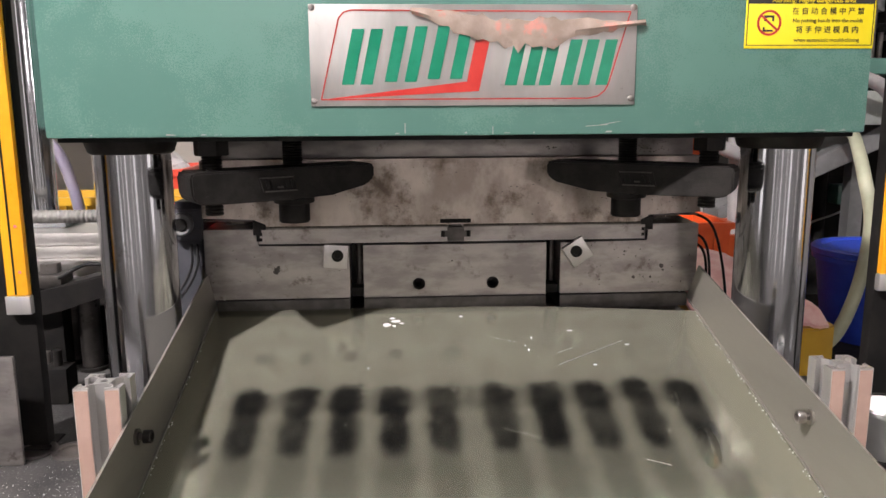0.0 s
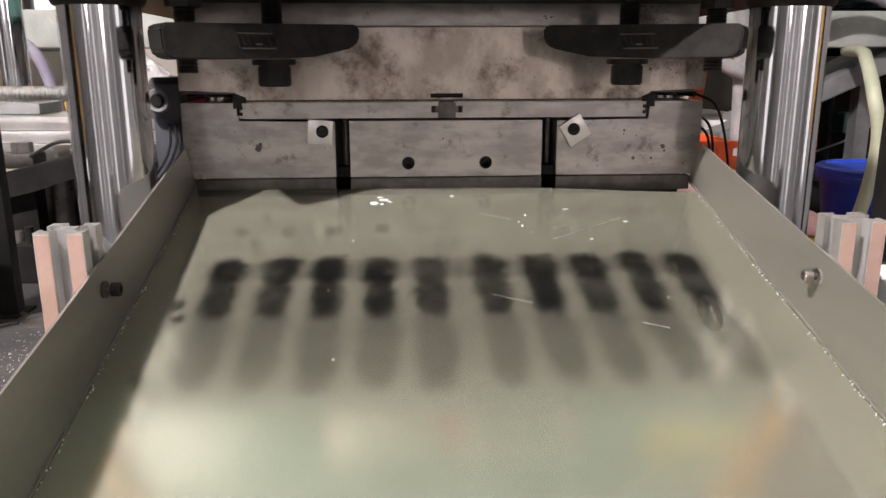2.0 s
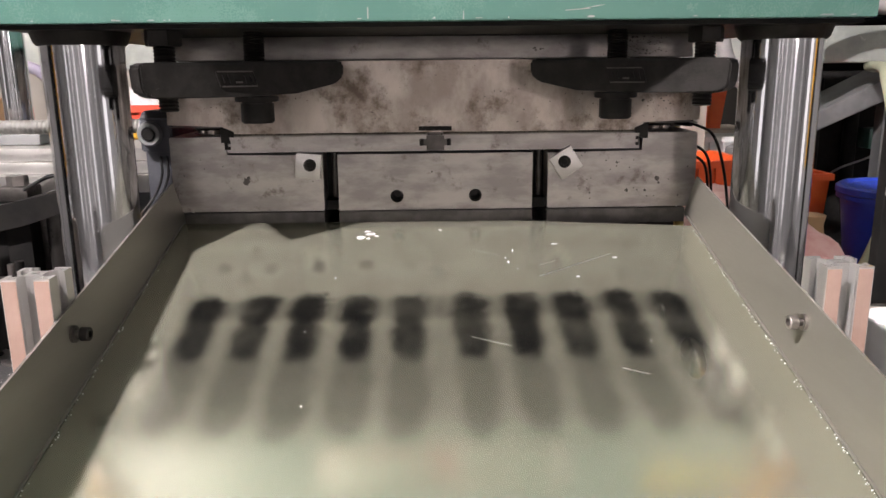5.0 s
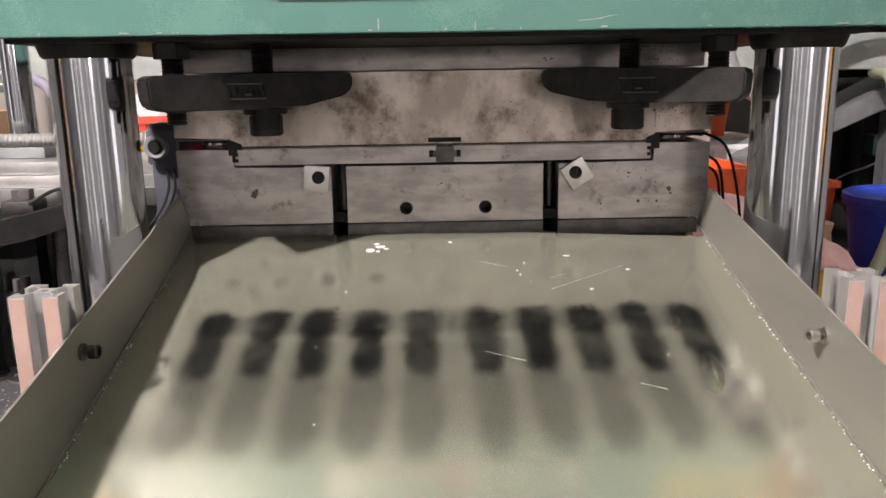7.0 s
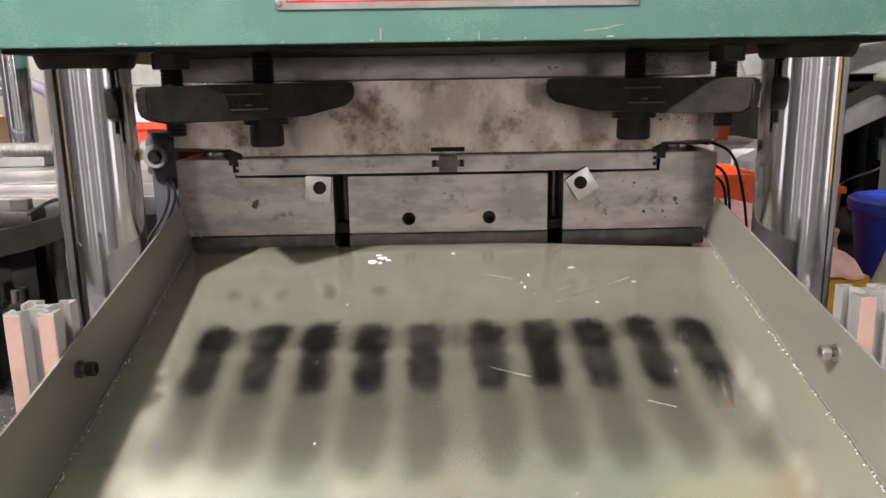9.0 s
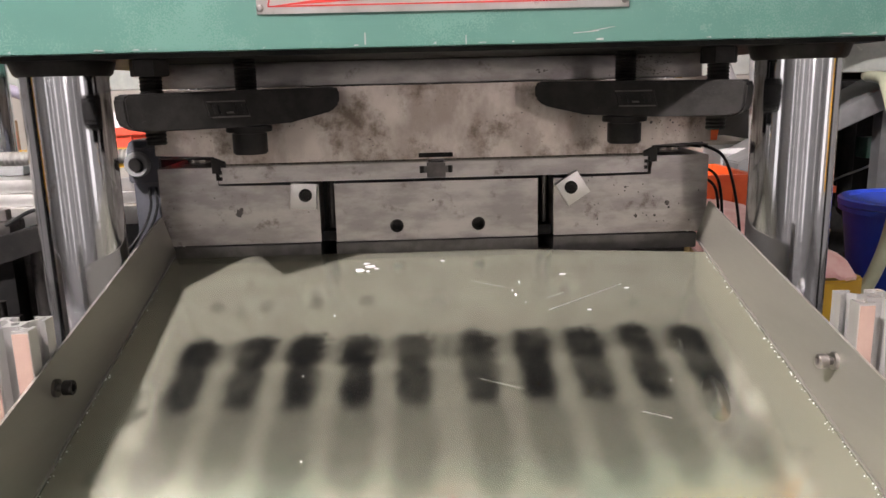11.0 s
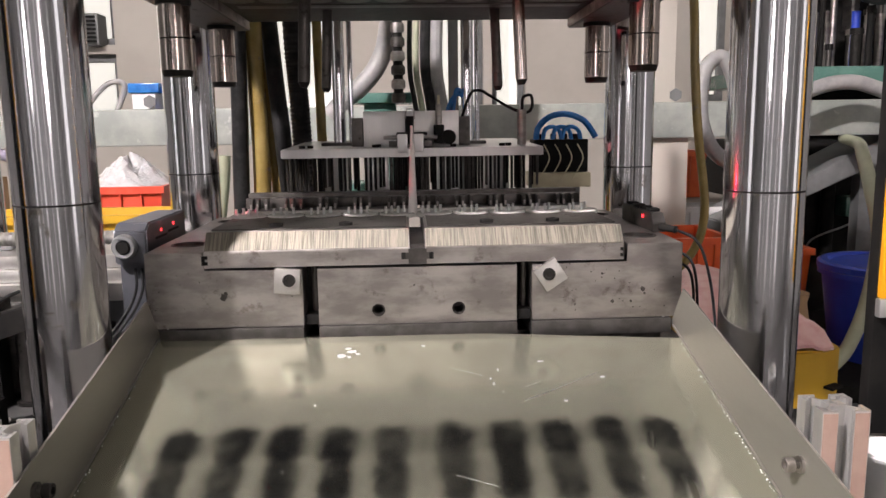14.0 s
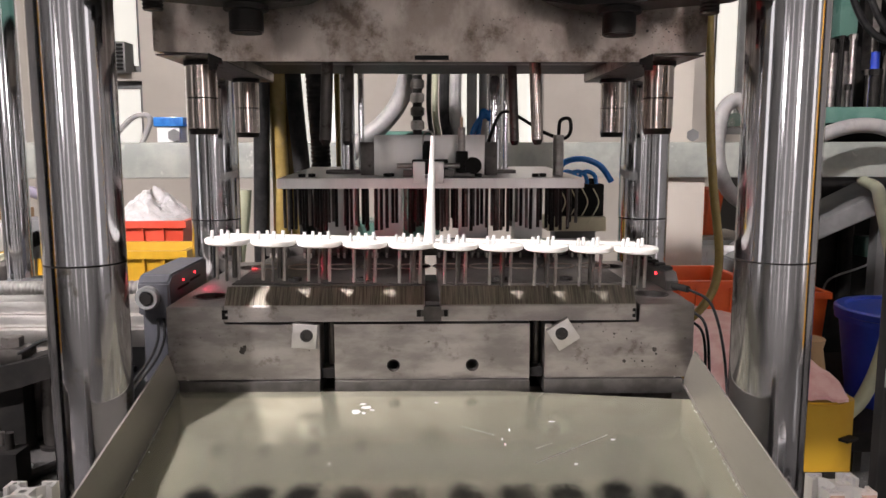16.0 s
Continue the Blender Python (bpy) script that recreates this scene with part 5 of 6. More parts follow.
def build_take_out():
    g = thing("take_out_gripper", "aluminium take-out fixture plate with many hanging pins", "gripper", (0, 0.42, 1.18))
    zt = 1.189
    part("fixture_plate", prism([(0.345, 1.1765), (0.345, zt - 0.001), (0.63, zt + 0.006), (0.63, 1.185)], "x", -0.1765, 0.1765, bevel=0.001), ALU, g)
    rnd = random.Random(11)
    for k in range(10):
        x = -0.160 + 0.0352 * k
        for dx, dy, n in ((-0.010, 0.012, 0.046), (-0.004, 0.02, 0.052), (0.003, 0.010, 0.047), (0.009, 0.03, 0.040), (-0.007, 0.07, 0.055), (0.006, 0.09, 0.05), (-0.012, 0.05, 0.05), (0.0005, 0.055, 0.048), (0.012, 0.06, 0.052), (-0.002, 0.085, 0.056), (0.014, 0.018, 0.044)):
            bm = rod((x + dx, 0.345 + dy, 1.1765), (x + dx, 0.345 + dy, 1.1765 - n + rnd.uniform(-0.004, 0.004)), 0.0019, seg=8)
            part("ejector_pin", bm, BLACKENED if rnd.random() < 0.75 else STEEL_DARK, g)
    for x in (-0.052, 0.052, -0.11, 0.12):
        part("column_block", box(x - 0.017, x + 0.017, 0.40, 0.44, 1.110, 1.1764, 0.001), ALU, g)
    blk = part("mount_block", box(-0.069, 0.066, 0.405, 0.475, zt + 0.0002, 1.2385, 0.0012), ALU, g)
    for x0, x1 in ((-0.086, -0.0695), (0.0665, 0.082)):
        part("side_block", box(x0, x1, 0.41, 0.46, zt + 0.0002, 1.2300, 0.001), STEEL_DARK, blk)
    for x in (-0.107, 0.083):
        post = part("guide_post", rod((x, 0.47, zt), (x, 0.47, 1.70), 0.0095, seg=24), CHROME, g)
        part("post_base", box(x - 0.026, x + 0.026, 0.445, 0.495, zt + 0.0001, zt + 0.006, 0.001), STEEL_DARK, post)
        part("thin_rod", rod((x + 0.016, 0.485, zt), (x + 0.016, 0.485, 1.62), 0.004, seg=14), CHROME, post)
    # sprue gripper
    j = part("sprue_gripper", box(-0.022, 0.020, 0.362, 0.404, zt + 0.003, zt + 0.020, 0.001), BLACKENED, g)
    for d in (-1, 1):
        a, b = sorted((-0.003 + d * 0.004, -0.003 + d * 0.0175))
        part("jaw", box(a, b, 0.336, 0.361, zt - 0.006, zt + 0.018, 0.0012), ALU, j)
        a, b = sorted((-0.003 + d * 0.0178, -0.003 + d * 0.0290))
        part("jaw_arm", box(a, b, 0.342, 0.358, zt + 0.001, zt + 0.009, 0.0008), STEEL_DARK, j)
        part("jaw_rod", rod((-0.003 + d * 0.0178, 0.350, zt + 0.0135), (-0.003 + d * 0.036, 0.350, zt + 0.0135), 0.0028, seg=14), STEEL, j)
    part("air_fitting", rod((-0.004, 0.39, zt + 0.020), (-0.004, 0.39, zt + 0.042), 0.006, seg=16), BLACK, j)
    part("fitting_ring", hose([(-0.010, 0.385, zt + 0.038), (-0.008, 0.385, zt + 0.050), (-0.003, 0.385, zt + 0.053), (0.002, 0.385, zt + 0.050), (0.003, 0.385, zt + 0.038)], 0.0012, 6), STEEL, j)
    v = part("valve", box(0.030, 0.044, 0.375, 0.400, zt + 0.004, zt + 0.030, 0.002), BLACK, g)
    part("valve_ring", rod((0.050, 0.372, zt + 0.013), (0.050, 0.390, zt + 0.013), 0.010, seg=20), BLACK, v)
    part("valve_stem", rod((0.037, 0.388, zt + 0.030), (0.037, 0.388, zt + 0.058), 0.0045, seg=14), STEEL, v)
    part("valve_tip", rod((0.037, 0.388, zt + 0.058), (0.037, 0.388, zt + 0.070), 0.002, seg=10), WEB, v)
    sen = part("sensor_barrel", rod((0.155, 0.40, zt), (0.155, 0.40, zt + 0.049), 0.0065, seg=20), STEEL, g)
    part("sensor_cable", hose([(0.155, 0.40, zt + 0.049), (0.157, 0.40, zt + 0.066), (0.168, 0.40, zt + 0.068), (0.169, 0.40, zt + 0.052), (0.160, 0.402, zt + 0.045), (0.140, 0.41, zt + 0.052), (0.115, 0.42, zt + 0.068), (0.098, 0.43, zt + 0.078), (0.085, 0.44, zt + 0.072), (0.070, 0.45, zt + 0.03)], 0.0022, 8), RUBBER, sen)
    for x, y in ((-0.150, 0.362), (-0.140, 0.372), (0.122, 0.362), (0.132, 0.370), (-0.048, 0.385), (-0.052, 0.375), (0.055, 0.36)):
        socket_screw(g, (x, y, zt), (0, 0, 1), 0.0042, 0.004)
    for k, (a, r) in enumerate(((0.0, 0.0034), (0.007, 0.0034))):
        part("air_tube", hose([(0.050 + a, 0.46, zt + 0.02), (0.055 + a, 0.46, zt + 0.055), (0.068, 0.46, zt + 0.074 + a), (0.080, 0.47, zt + 0.064), (0.086, 0.48, zt + 0.02)], r, 10), BLUE_HOSE, g)
    return g


def build_moulding():
    m = thing("moulded_parts", "white moulded discs joined by a runner with tall sprue", "moulding", (0, 0.12, 1.1254))
    part("sprue", rod((-0.003, 0.12, 1.1250), (-0.0025, 0.12, 1.2205), 0.0052, 0.0014, seg=20), WHITE, m)
    part("runner", box(-0.185, 0.182, 0.1365, 0.1475, 1.1256, 1.1312, 0.0015), WHITE, m)
    part("runner_stem", box(-0.007, 0.001, 0.118, 0.1365, 1.1256, 1.1296, 0.001), WHITE, m)
    for k in range(10):
        x = -0.1755 + 0.039 * k
        d = part("disc", lathe([(0.0001, 0.0), (0.0165, -0.0008), (0.0190, 0.0006), (0.0192, 0.0036), (0.0178, 0.0046), (0.0120, 0.0040), (0.0001, 0.0040)], (x, 0.12, 1.1256), 28), WHITE, m)
        for dx, dy in ((-0.006, 0.004), (0.001, -0.003), (0.007, 0.006), (-0.012, -0.004)):
            part("stub", rod((x + dx, 0.12 + dy, 1.1294), (x + dx, 0.12 + dy, 1.1368), 0.0017, 0.0014, seg=8), CUP, d)
        for dx, dy, r in ((-0.009, 0.0, 0.0015), (0.009, 0.0, 0.0015), (0.001, -0.008, 0.0012), (0.003, 0.011, 0.0022)):
            part("ejector_rod", rod((x + dx, 0.12 + dy, 1.0940), (x + dx, 0.12 + dy, 1.1246), r, seg=8), STEEL if abs(dx) > 0.005 else STEEL_DARK, d)
        part("gate", box(x - 0.002, x + 0.002, 0.132, 0.1366, 1.1258, 1.1290), WHITE, d)
    return m


def build_return_pins():
    pins = []
    for x, y in ((-0.2195, 0.088), (0.2195, 0.088), (-0.2195, 0.200), (0.2195, 0.200)):
        p = thing("return_pin", "dark steel return pin rising from the lower mould", "pin", (x, y, 1.074), "return pins of the mould")
        part("shaft", rod((x, y, 1.074), (x, y, 1.1055), 0.0100, seg=28, bevel=0.0008), BLACKENED, p)
        part("face", rod((x, y, 1.1055), (x, y, 1.1060), 0.0088, seg=28), STEEL_DARK, p)
        pins.append(p)
    return pins


# ---- behind the press ----


def build_hoses():
    def one(name, label, pts, r, material, ribs=0.0, steps=8):
        h = thing(name, label, "hose", pts[len(pts) // 2])
        part("tube", hose(pts, r, 12, steps, ribs), material, h)

    one("black_hose", "thick black hydraulic hose behind the mould", [(-0.262, 0.5, 0.87), (-0.264, 0.5, 1.09), (-0.260, 0.5, 1.25), (-0.256, 0.5, 1.45), (-0.255, 0.5, 1.8)], 0.0125, RUBBER)
    one("amber_hose", "amber oil hose rising behind the mould", [(-0.232, 0.52, 0.87), (-0.235, 0.52, 1.09), (-0.235, 0.52, 1.20), (-0.238, 0.52, 1.36), (-0.240, 0.52, 1.8)], 0.0135, AMBER)
    one("amber_hose", "amber oil hose rising behind the mould", [(-0.212, 0.54, 0.87), (-0.214, 0.54, 1.09), (-0.222, 0.54, 1.25), (-0.232, 0.55, 1.45), (-0.236, 0.55, 1.8)], 0.0090, AMBER)
    one("black_hose", "thick black hydraulic hose behind the mould", [(-0.185, 0.5, 0.87), (-0.190, 0.5, 1.09), (-0.197, 0.5, 1.20), (-0.212, 0.53, 1.33), (-0.226, 0.56, 1.5), (-0.23, 0.56, 1.8)], 0.0130, RUBBER)
    one("corrugated_hose", "black corrugated conduit hanging behind the fixture", [(-0.16, 0.6, 0.0), (-0.165, 0.6, 0.5), (-0.172, 0.6, 0.9), (-0.178, 0.6, 1.09), (-0.183, 0.6, 1.25), (-0.190, 0.6, 1.40), (-0.19, 0.6, 1.8)], 0.0150, RUBBER, 0.0018, 44)
    one("amber_hose", "amber oil hose rising behind the mould", [(-0.148, 0.62, 0.9), (-0.150, 0.62, 1.1), (-0.152, 0.62, 1.3), (-0.158, 0.62, 1.8)], 0.0080, AMBER)
    one("grey_hose", "wide grey plastic hose bending behind the robot", [(-0.165, 0.9, 1.24), (-0.135, 0.9, 1.272), (-0.098, 0.9, 1.300), (-0.062, 0.9, 1.345), (-0.042, 0.9, 1.41), (-0.03, 0.9, 1.55), (-0.03, 0.9, 1.8)], 0.0185, GREY_HOSE, 0.0006, 14)
    one("grey_hose", "grey plastic hose looped beside the pillar", [(0.86, 1.0, 1.11), (0.80, 1.0, 1.11), (0.74, 1.0, 1.118), (0.685, 1.0, 1.145), (0.655, 1.0, 1.19), (0.642, 1.0, 1.25), (0.650, 1.0, 1.33), (0.682, 1.0, 1.358), (0.712, 1.0, 1.32), (0.735, 1.02, 1.22), (0.75, 1.03, 1.0), (0.76, 1.03, 0.75)], 0.0165, GREY_HOSE, 0.0006, 14)
    one("grey_hose", "grey plastic hose lying along the crossbeam", [(0.84, 1.19, 1.20), (0.86, 1.1, 1.235), (0.92, 1.1, 1.278), (1.0, 1.1, 1.304), (1.08, 1.1, 1.298), (1.16, 1.1, 1.25), (1.2, 1.1, 1.1)], 0.0175, GREY_HOSE)
    one("pale_hose", "pale green hose drooping from the crossbeam", [(1.10, 1.22, 1.172), (1.09, 1.19, 1.170), (0.99, 0.97, 1.165), (0.905, 0.81, 1.145), (0.857, 0.70, 1.09), (0.866, 0.68, 1.0), (0.853, 0.68, 0.88), (0.815, 0.67, 0.79), (0.77, 0.66, 0.75)], 0.0130, PALE_HOSE)
    one("pale_hose", "pale green hose hanging from the crossbeam", [(-0.42, 1.05, 1.16), (-0.425, 1.05, 1.10), (-0.44, 1.05, 1.0), (-0.45, 1.05, 0.9)], 0.017, PALE_HOSE)
    one("conduit", "purple-grey plastic conduit bending down to the rear bench", [(-0.78, 0.58, 1.19), (-0.70, 0.59, 1.187), (-0.655, 0.6, 1.176), (-0.632, 0.6, 1.152), (-0.619, 0.6, 1.115), (-0.608, 0.6, 1.066), (-0.602, 0.6, 1.0), (-0.60, 0.6, 0.9)], 0.0095, CONDUIT, 0.0004, 10)
    one("blue_hose", "blue air tube arched over the terminal box", [(0.212, 0.62, 1.19), (0.216, 0.62, 1.212), (0.236, 0.62, 1.230), (0.265, 0.62, 1.234), (0.295, 0.62, 1.222), (0.315, 0.62, 1.195)], 0.0052, BLUE_HOSE)
    for d in (0.0, 0.017, 0.033):
        one("blue_hose", "blue air tube looped into the valve box", [(0.222 + d, 0.61, 1.19), (0.226 + d, 0.61, 1.208), (0.238 + d, 0.61, 1.213), (0.250 + d, 0.61, 1.206), (0.254 + d, 0.61, 1.19)], 0.0036, BLUE_HOSE)
    one("blue_hose", "blue air tube curling behind the mount block", [(-0.012, 0.80, 1.108), (-0.020, 0.80, 1.124), (-0.009, 0.80, 1.140), (0.005, 0.80, 1.132), (0.008, 0.80, 1.108)], 0.004, BLUE_HOSE)


def build_behind():
    v = thing("valve_box", "black valve manifold with pale wires and cream base", "valve", (0.25, 0.62, 0.9))
    part("manifold", box(0.206, 0.298, 0.60, 0.65, 1.137, 1.192, 0.002), BLACK, v)
    part("base", box(0.200, 0.300, 0.585, 0.66, 1.1125, 1.1365, 0.002), WEB, v, "cream plastic terminal base")
    part("stand", box(0.215, 0.285, 0.60, 0.65, 0.0, 1.112, 0.002), GREY_PAINT, v)
    for k in range(4):
        x = 0.222 + 0.019 * k
        part("wire", hose([(x, 0.598, 1.184), (x + 0.008, 0.592, 1.165), (x + 0.004, 0.588, 1.15), (x - 0.012, 0.584, 1.125)], 0.0011, 6), WEB, v)
        part("fitting", rod((x, 0.615, 1.192), (x, 0.615, 1.201), 0.005, seg=10), BLACK, v)
    # injection unit parts glimpsed behind
    n = thing("rear_machine", "green painted rear machine unit with hose fittings", "machine", (0, 1.05, 0))
    part("green_housing", box(-0.135, 0.005, 0.98, 1.12, 1.2685, 1.290, 0.004), GREEN, n)
    part("stand", box(-0.1, -0.03, 1.0, 1.1, 0.0, 1.268, 0.003), GREEN, n)
    part("green_shelf", box(-0.16, 0.02, 0.78, 0.9, 1.085, 1.11, 0.003), GREEN, n)
    part("shelf_post", box(-0.10, -0.04, 0.80, 0.88, 0.0, 1.085, 0.003), GREEN, n)
    c = thing("cable_chain", "metal jointed cable chain hanging behind the robot", "cable chain", (-0.02, 0.8, 1.2))
    for k in range(12):
        z = 1.262 + 0.026 * k
        part("chain_link", rod((-0.022, 0.8, z), (-0.022, 0.8, z + 0.018), 0.0135, seg=12, bevel=0.002), STEEL if k % 2 else STEEL_DARK, c)
        part("chain_pin", rod((-0.022, 0.8, z + 0.018), (-0.022, 0.8, z + 0.026), 0.009, seg=12), BLACKENED, c)
    for x, r, mt, lb in ((0.012, 0.006, PALE_HOSE, "pale"), (0.030, 0.010, RUBBER, "black"), (0.052, 0.012, GREY_HOSE, "grey"), (0.0, 0.005, RUBBER, "black")):
        h = thing("upright_hose", "%s hose hanging behind the mount block" % lb, "hose", (x, 0.8, 1.2))
        part("tube", hose([(x + 0.02, 0.82, 1.20), (x + 0.008, 0.82, 1.27), (x, 0.82, 1.34), (x + 0.004, 0.82, 1.5), (x, 0.82, 1.8)], r, 10), mt, h)
    for x in (0.092, 0.118):
        p = thing("upright_pipe", "grey painted upright pipe behind the robot", "pipe", (x, 0.95, 0))
        part("pipe", rod((x, 0.95, 0.0), (x, 0.95, 2.2), 0.011, seg=16), GREY_PAINT, p)
    # bins and crates to the rear
    bench = thing("rear_bench", "grey steel bench behind the press", "bench", (-0.85, 0.85, 0))
    part("bench_top", box(-1.35, -0.425, 0.58, 1.15, 0.93, 0.965, 0.003), GREY_PAINT, bench)
    for x in (-1.3, -0.47):
        for y in (0.63, 1.1):
            part("leg", box(x - 0.02, x + 0.02, y - 0.02, y + 0.02, 0, 0.93), GREY_PAINT, bench)

    def crate(name, label, x0, x1, y0, y1, z0, z1, material, flare=0.012):
        t = thing(name, label, "crate", ((x0 + x1) / 2, (y0 + y1) / 2, z0))
        th = 0.006
        bm = bmesh.new()
        f = flare
        rows = []
        for (a, b, c_, d, z) in ((x0 + f, x1 - f, y0 + f, y1 - f, z0), (x0, x1, y0, y1, z1), (x0 + th, x1 - th, y0 + th, y1 - th, z1), (x0 + f + th, x1 - f - th, y0 + f + th, y1 - f - th, z0 + th)):
            rows.append([bm.verts.new(p) for p in ((a, c_, z), (b, c_, z), (b, d, z), (a, d, z))])
        for a, b in zip(rows, rows[1:]):
            for k in range(4):
                bm.faces.new((a[k], a[(k + 1) % 4], b[(k + 1) % 4], b[k]))
        bm.faces.new(rows[0])
        bm.faces.new(rows[-1])
        part("shell", bm, material, t)
        rim = bmesh.new()
        for b in ((x0 - 0.006, x1 + 0.006, y0 - 0.006, y0 - 0.0005), (x0 - 0.006, x1 + 0.006, y1 + 0.0005, y1 + 0.006), (x0 - 0.006, x0 - 0.0005, y0 - 0.0005, y1 + 0.0005), (x1 + 0.0005, x1 + 0.006, y0 - 0.0005, y1 + 0.0005)):
            box(*b, z1 - 0.014, z1, bm=rim)
        part("rim", rim, material, t)
        n = max(2, int((x1 - x0) / 0.035))
        for k in range(1, n):
            x = x0 + (x1 - x0) * k / n
            part("rib", prism([(y0 - 0.005, z1 - 0.014), (y0 + 0.001, z1 - 0.014), (y0 + flare, z0 + 0.01), (y0 + flare - 0.005, z0 + 0.01)], "x", x - 0.002, x + 0.002), material, t)
        return t

    crate("yellow_crate", "yellow plastic crate standing on the rear bench", -0.98, -0.437, 0.66, 0.80, 0.965, 1.072, YELLOW)
    crate("red_bin", "red plastic bin heaped with white flakes", -0.665, -0.500, 0.86, 1.08, 0.965, 1.107, RED_BIN)
    rnd = random.Random(2)
    bm = bmesh.new()

    def mound(q, a):
        x, y = -0.600 + 0.088 * q * math.cos(a), 0.97 + 0.10 * q * math.sin(a)
        lump = 0.010 * noise.noise(Vector((x * 40, y * 40, 2.0))) + 0.0045 * noise.noise(Vector((x * 130, y * 130, 5.0)))
        return Vector((x, y, 1.098 + 0.060 * (1 - q ** 1.5) * (1 + 0.2 * math.sin(a * 3)) + lump))

    rings = [[bm.verts.new(mound(r / 30, 2 * math.pi * k / 72)) for k in range(72)] for r in range(1, 31)]
    top = bm.verts.new(mound(0, 0))
    for k in range(72):
        bm.faces.new((top, rings[0][k], rings[0][(k + 1) % 72]))
        for a, b in zip(rings, rings[1:]):
            bm.faces.new((a[k], b[k], b[(k + 1) % 72], a[(k + 1) % 72]))
    for k in range(2600):
        p = mound(math.sqrt(rnd.random()), rnd.uniform(0, 6.283))
        s = rnd.uniform(0.0006, 0.0017)
        t = Matrix.Translation(p + Vector((0, 0, 0.0006))) @ Euler((rnd.uniform(-0.7, 0.7), rnd.uniform(-0.7, 0.7), rnd.uniform(0, 3))).to_matrix().to_4x4()
        bm.faces.new([bm.verts.new(t @ Vector(v)) for v in ((-s, -s, 0), (s, -s, 0), (s * 0.6, s, 0), (-s * 0.7, s * 0.8, 0))])
    solid("white_flakes", bm, FLAKE, "heap of white plastic regrind flakes in the bin", "flakes", kind="stuff")
    b = thing("storage_box", "beige box with a blue lid on the crossbeam", "box", (-0.635, 1.25, 1.268))
    part("body", box(-0.668, -0.612, 1.215, 1.30, 1.268, 1.306, 0.003), CUP, b)
    part("lid", box(-0.674, -0.600, 1.208, 1.308, 1.3065, 1.330, 0.004), BLUE_HOSE, b, "blue lid")
    b = thing("blue_bottle", "small blue plastic bottle on the crossbeam", "bottle", (-0.597, 1.24, 1.268))
    part("bottle", lathe([(0.0001, 0), (0.018, 0), (0.019, 0.03), (0.012, 0.042), (0.007, 0.046), (0.007, 0.052), (0.0001, 0.052)], (-0.585, 1.25, 1.268), 20), BLUE, b)
    l = thing("air_louver", "grey louvered air unit mounted in the window", "louver", (-1.39, 2.9, 1.6))
    part("louver_frame", box(-1.50, -1.39, 2.93, 3.04, 1.605, 1.745, 0.004), GREY_PAINT, l)
    for k in range(7):
        part("slat", box(-1.49, -1.40, 2.915, 2.9298, 1.615 + 0.018 * k, 1.624 + 0.018 * k), BLACK, l)
    h = thing("bent_rail", "grey bent tube rail before the window", "rail", (-0.75, 1.5, 1.2))
    part("tube", hose([(-0.80, 1.26, 1.266), (-0.77, 1.26, 1.305), (-0.738, 1.26, 1.332), (-0.708, 1.26, 1.336), (-0.698, 1.26, 1.322), (-0.710, 1.26, 1.29), (-0.722, 1.26, 1.266)], 0.007, 10), GREY_HOSE, h)

    # right-hand clutter
    bench = thing("side_bench", "dark steel bench beside the press", "bench", (1.0, 1.0, 0))
    part("bench_top", box(0.66, 1.5, 0.62, 1.18, 0.70, 0.735, 0.003), BLACK, bench)
    for x in (0.69, 1.45):
        for y in (0.66, 1.14):
            part("leg", box(x - 0.02, x + 0.02, y - 0.02, y + 0.02, 0, 0.70), BLACK, bench)
    y_ = thing("yellow_cabinet", "yellow painted steel cabinet with a dark drawer seam", "cabinet", (0.52, 0.5, 0))
    part("body", prism([(0.40, 0.356), (0.590, 0.356), (0.628, 0.378), (0.640, 0.80), (0.40, 0.80)], "z", 0.0, 0.886, bevel=0.003), YELLOW, y_)
    part("drawer", box(0.40, 0.5780, 0.3515, 0.3555, 0.62, 0.748, 0.002), YELLOW, y_)
    part("seam", box(0.40, 0.5840, 0.3535, 0.3556, 0.748, 0.7545), BLACK, y_)
    part("seam", box(0.5785, 0.5840, 0.3535, 0.3556, 0.62, 0.748), BLACK, y_)
    part("edge_seam", box(0.594, 0.622, 0.352, 0.3755, 0.828, 0.832, turn=Matrix.Rotation(radians(30), 4, "Z")), BLACK, y_)
    # plastic bag: a wrinkled pillow
    bm = bmesh.new()
    n, m = 26, 14
    rows = []
    for i in range(n + 1):
        u = i / n
        row = []
        for j in range(m + 1):
            v = j / m
            x = 0.402 + 0.205 * u
            y = 0.360 + 0.40 * v
            base = 0.8895 + 0.045 * v * (1 - 0.7 * u)
            puff = 0.055 * (math.sin(math.pi * min(1, max(0, v)))) ** 0.5 * (math.sin(math.pi * (0.06 + 0.88 * u))) ** 0.5
            w = noise.noise(Vector((x * 40, y * 40, 1.3))) * 0.007 + noise.noise(Vector((x * 110, y * 90, 4.0))) * 0.003
            row.append(bm.verts.new((x, y, base + 0.004 + puff + w)))
        rows.append(row)
    for i in range(n):
        for j in range(m):
            bm.faces.new((rows[i][j], rows[i + 1][j], rows[i + 1][j + 1], rows[i][j + 1]))
    out = bmesh.ops.extrude_face_region(bm, geom=list(bm.faces))
    bmesh.ops.translate(bm, vec=(0, 0, -0.005), verts=[v for v in out["geom"] if isinstance(v, bmesh.types.BMVert)])
    solid("plastic_bag", bm, PINK, "wrinkled pink translucent plastic bag of pellets", "bag")
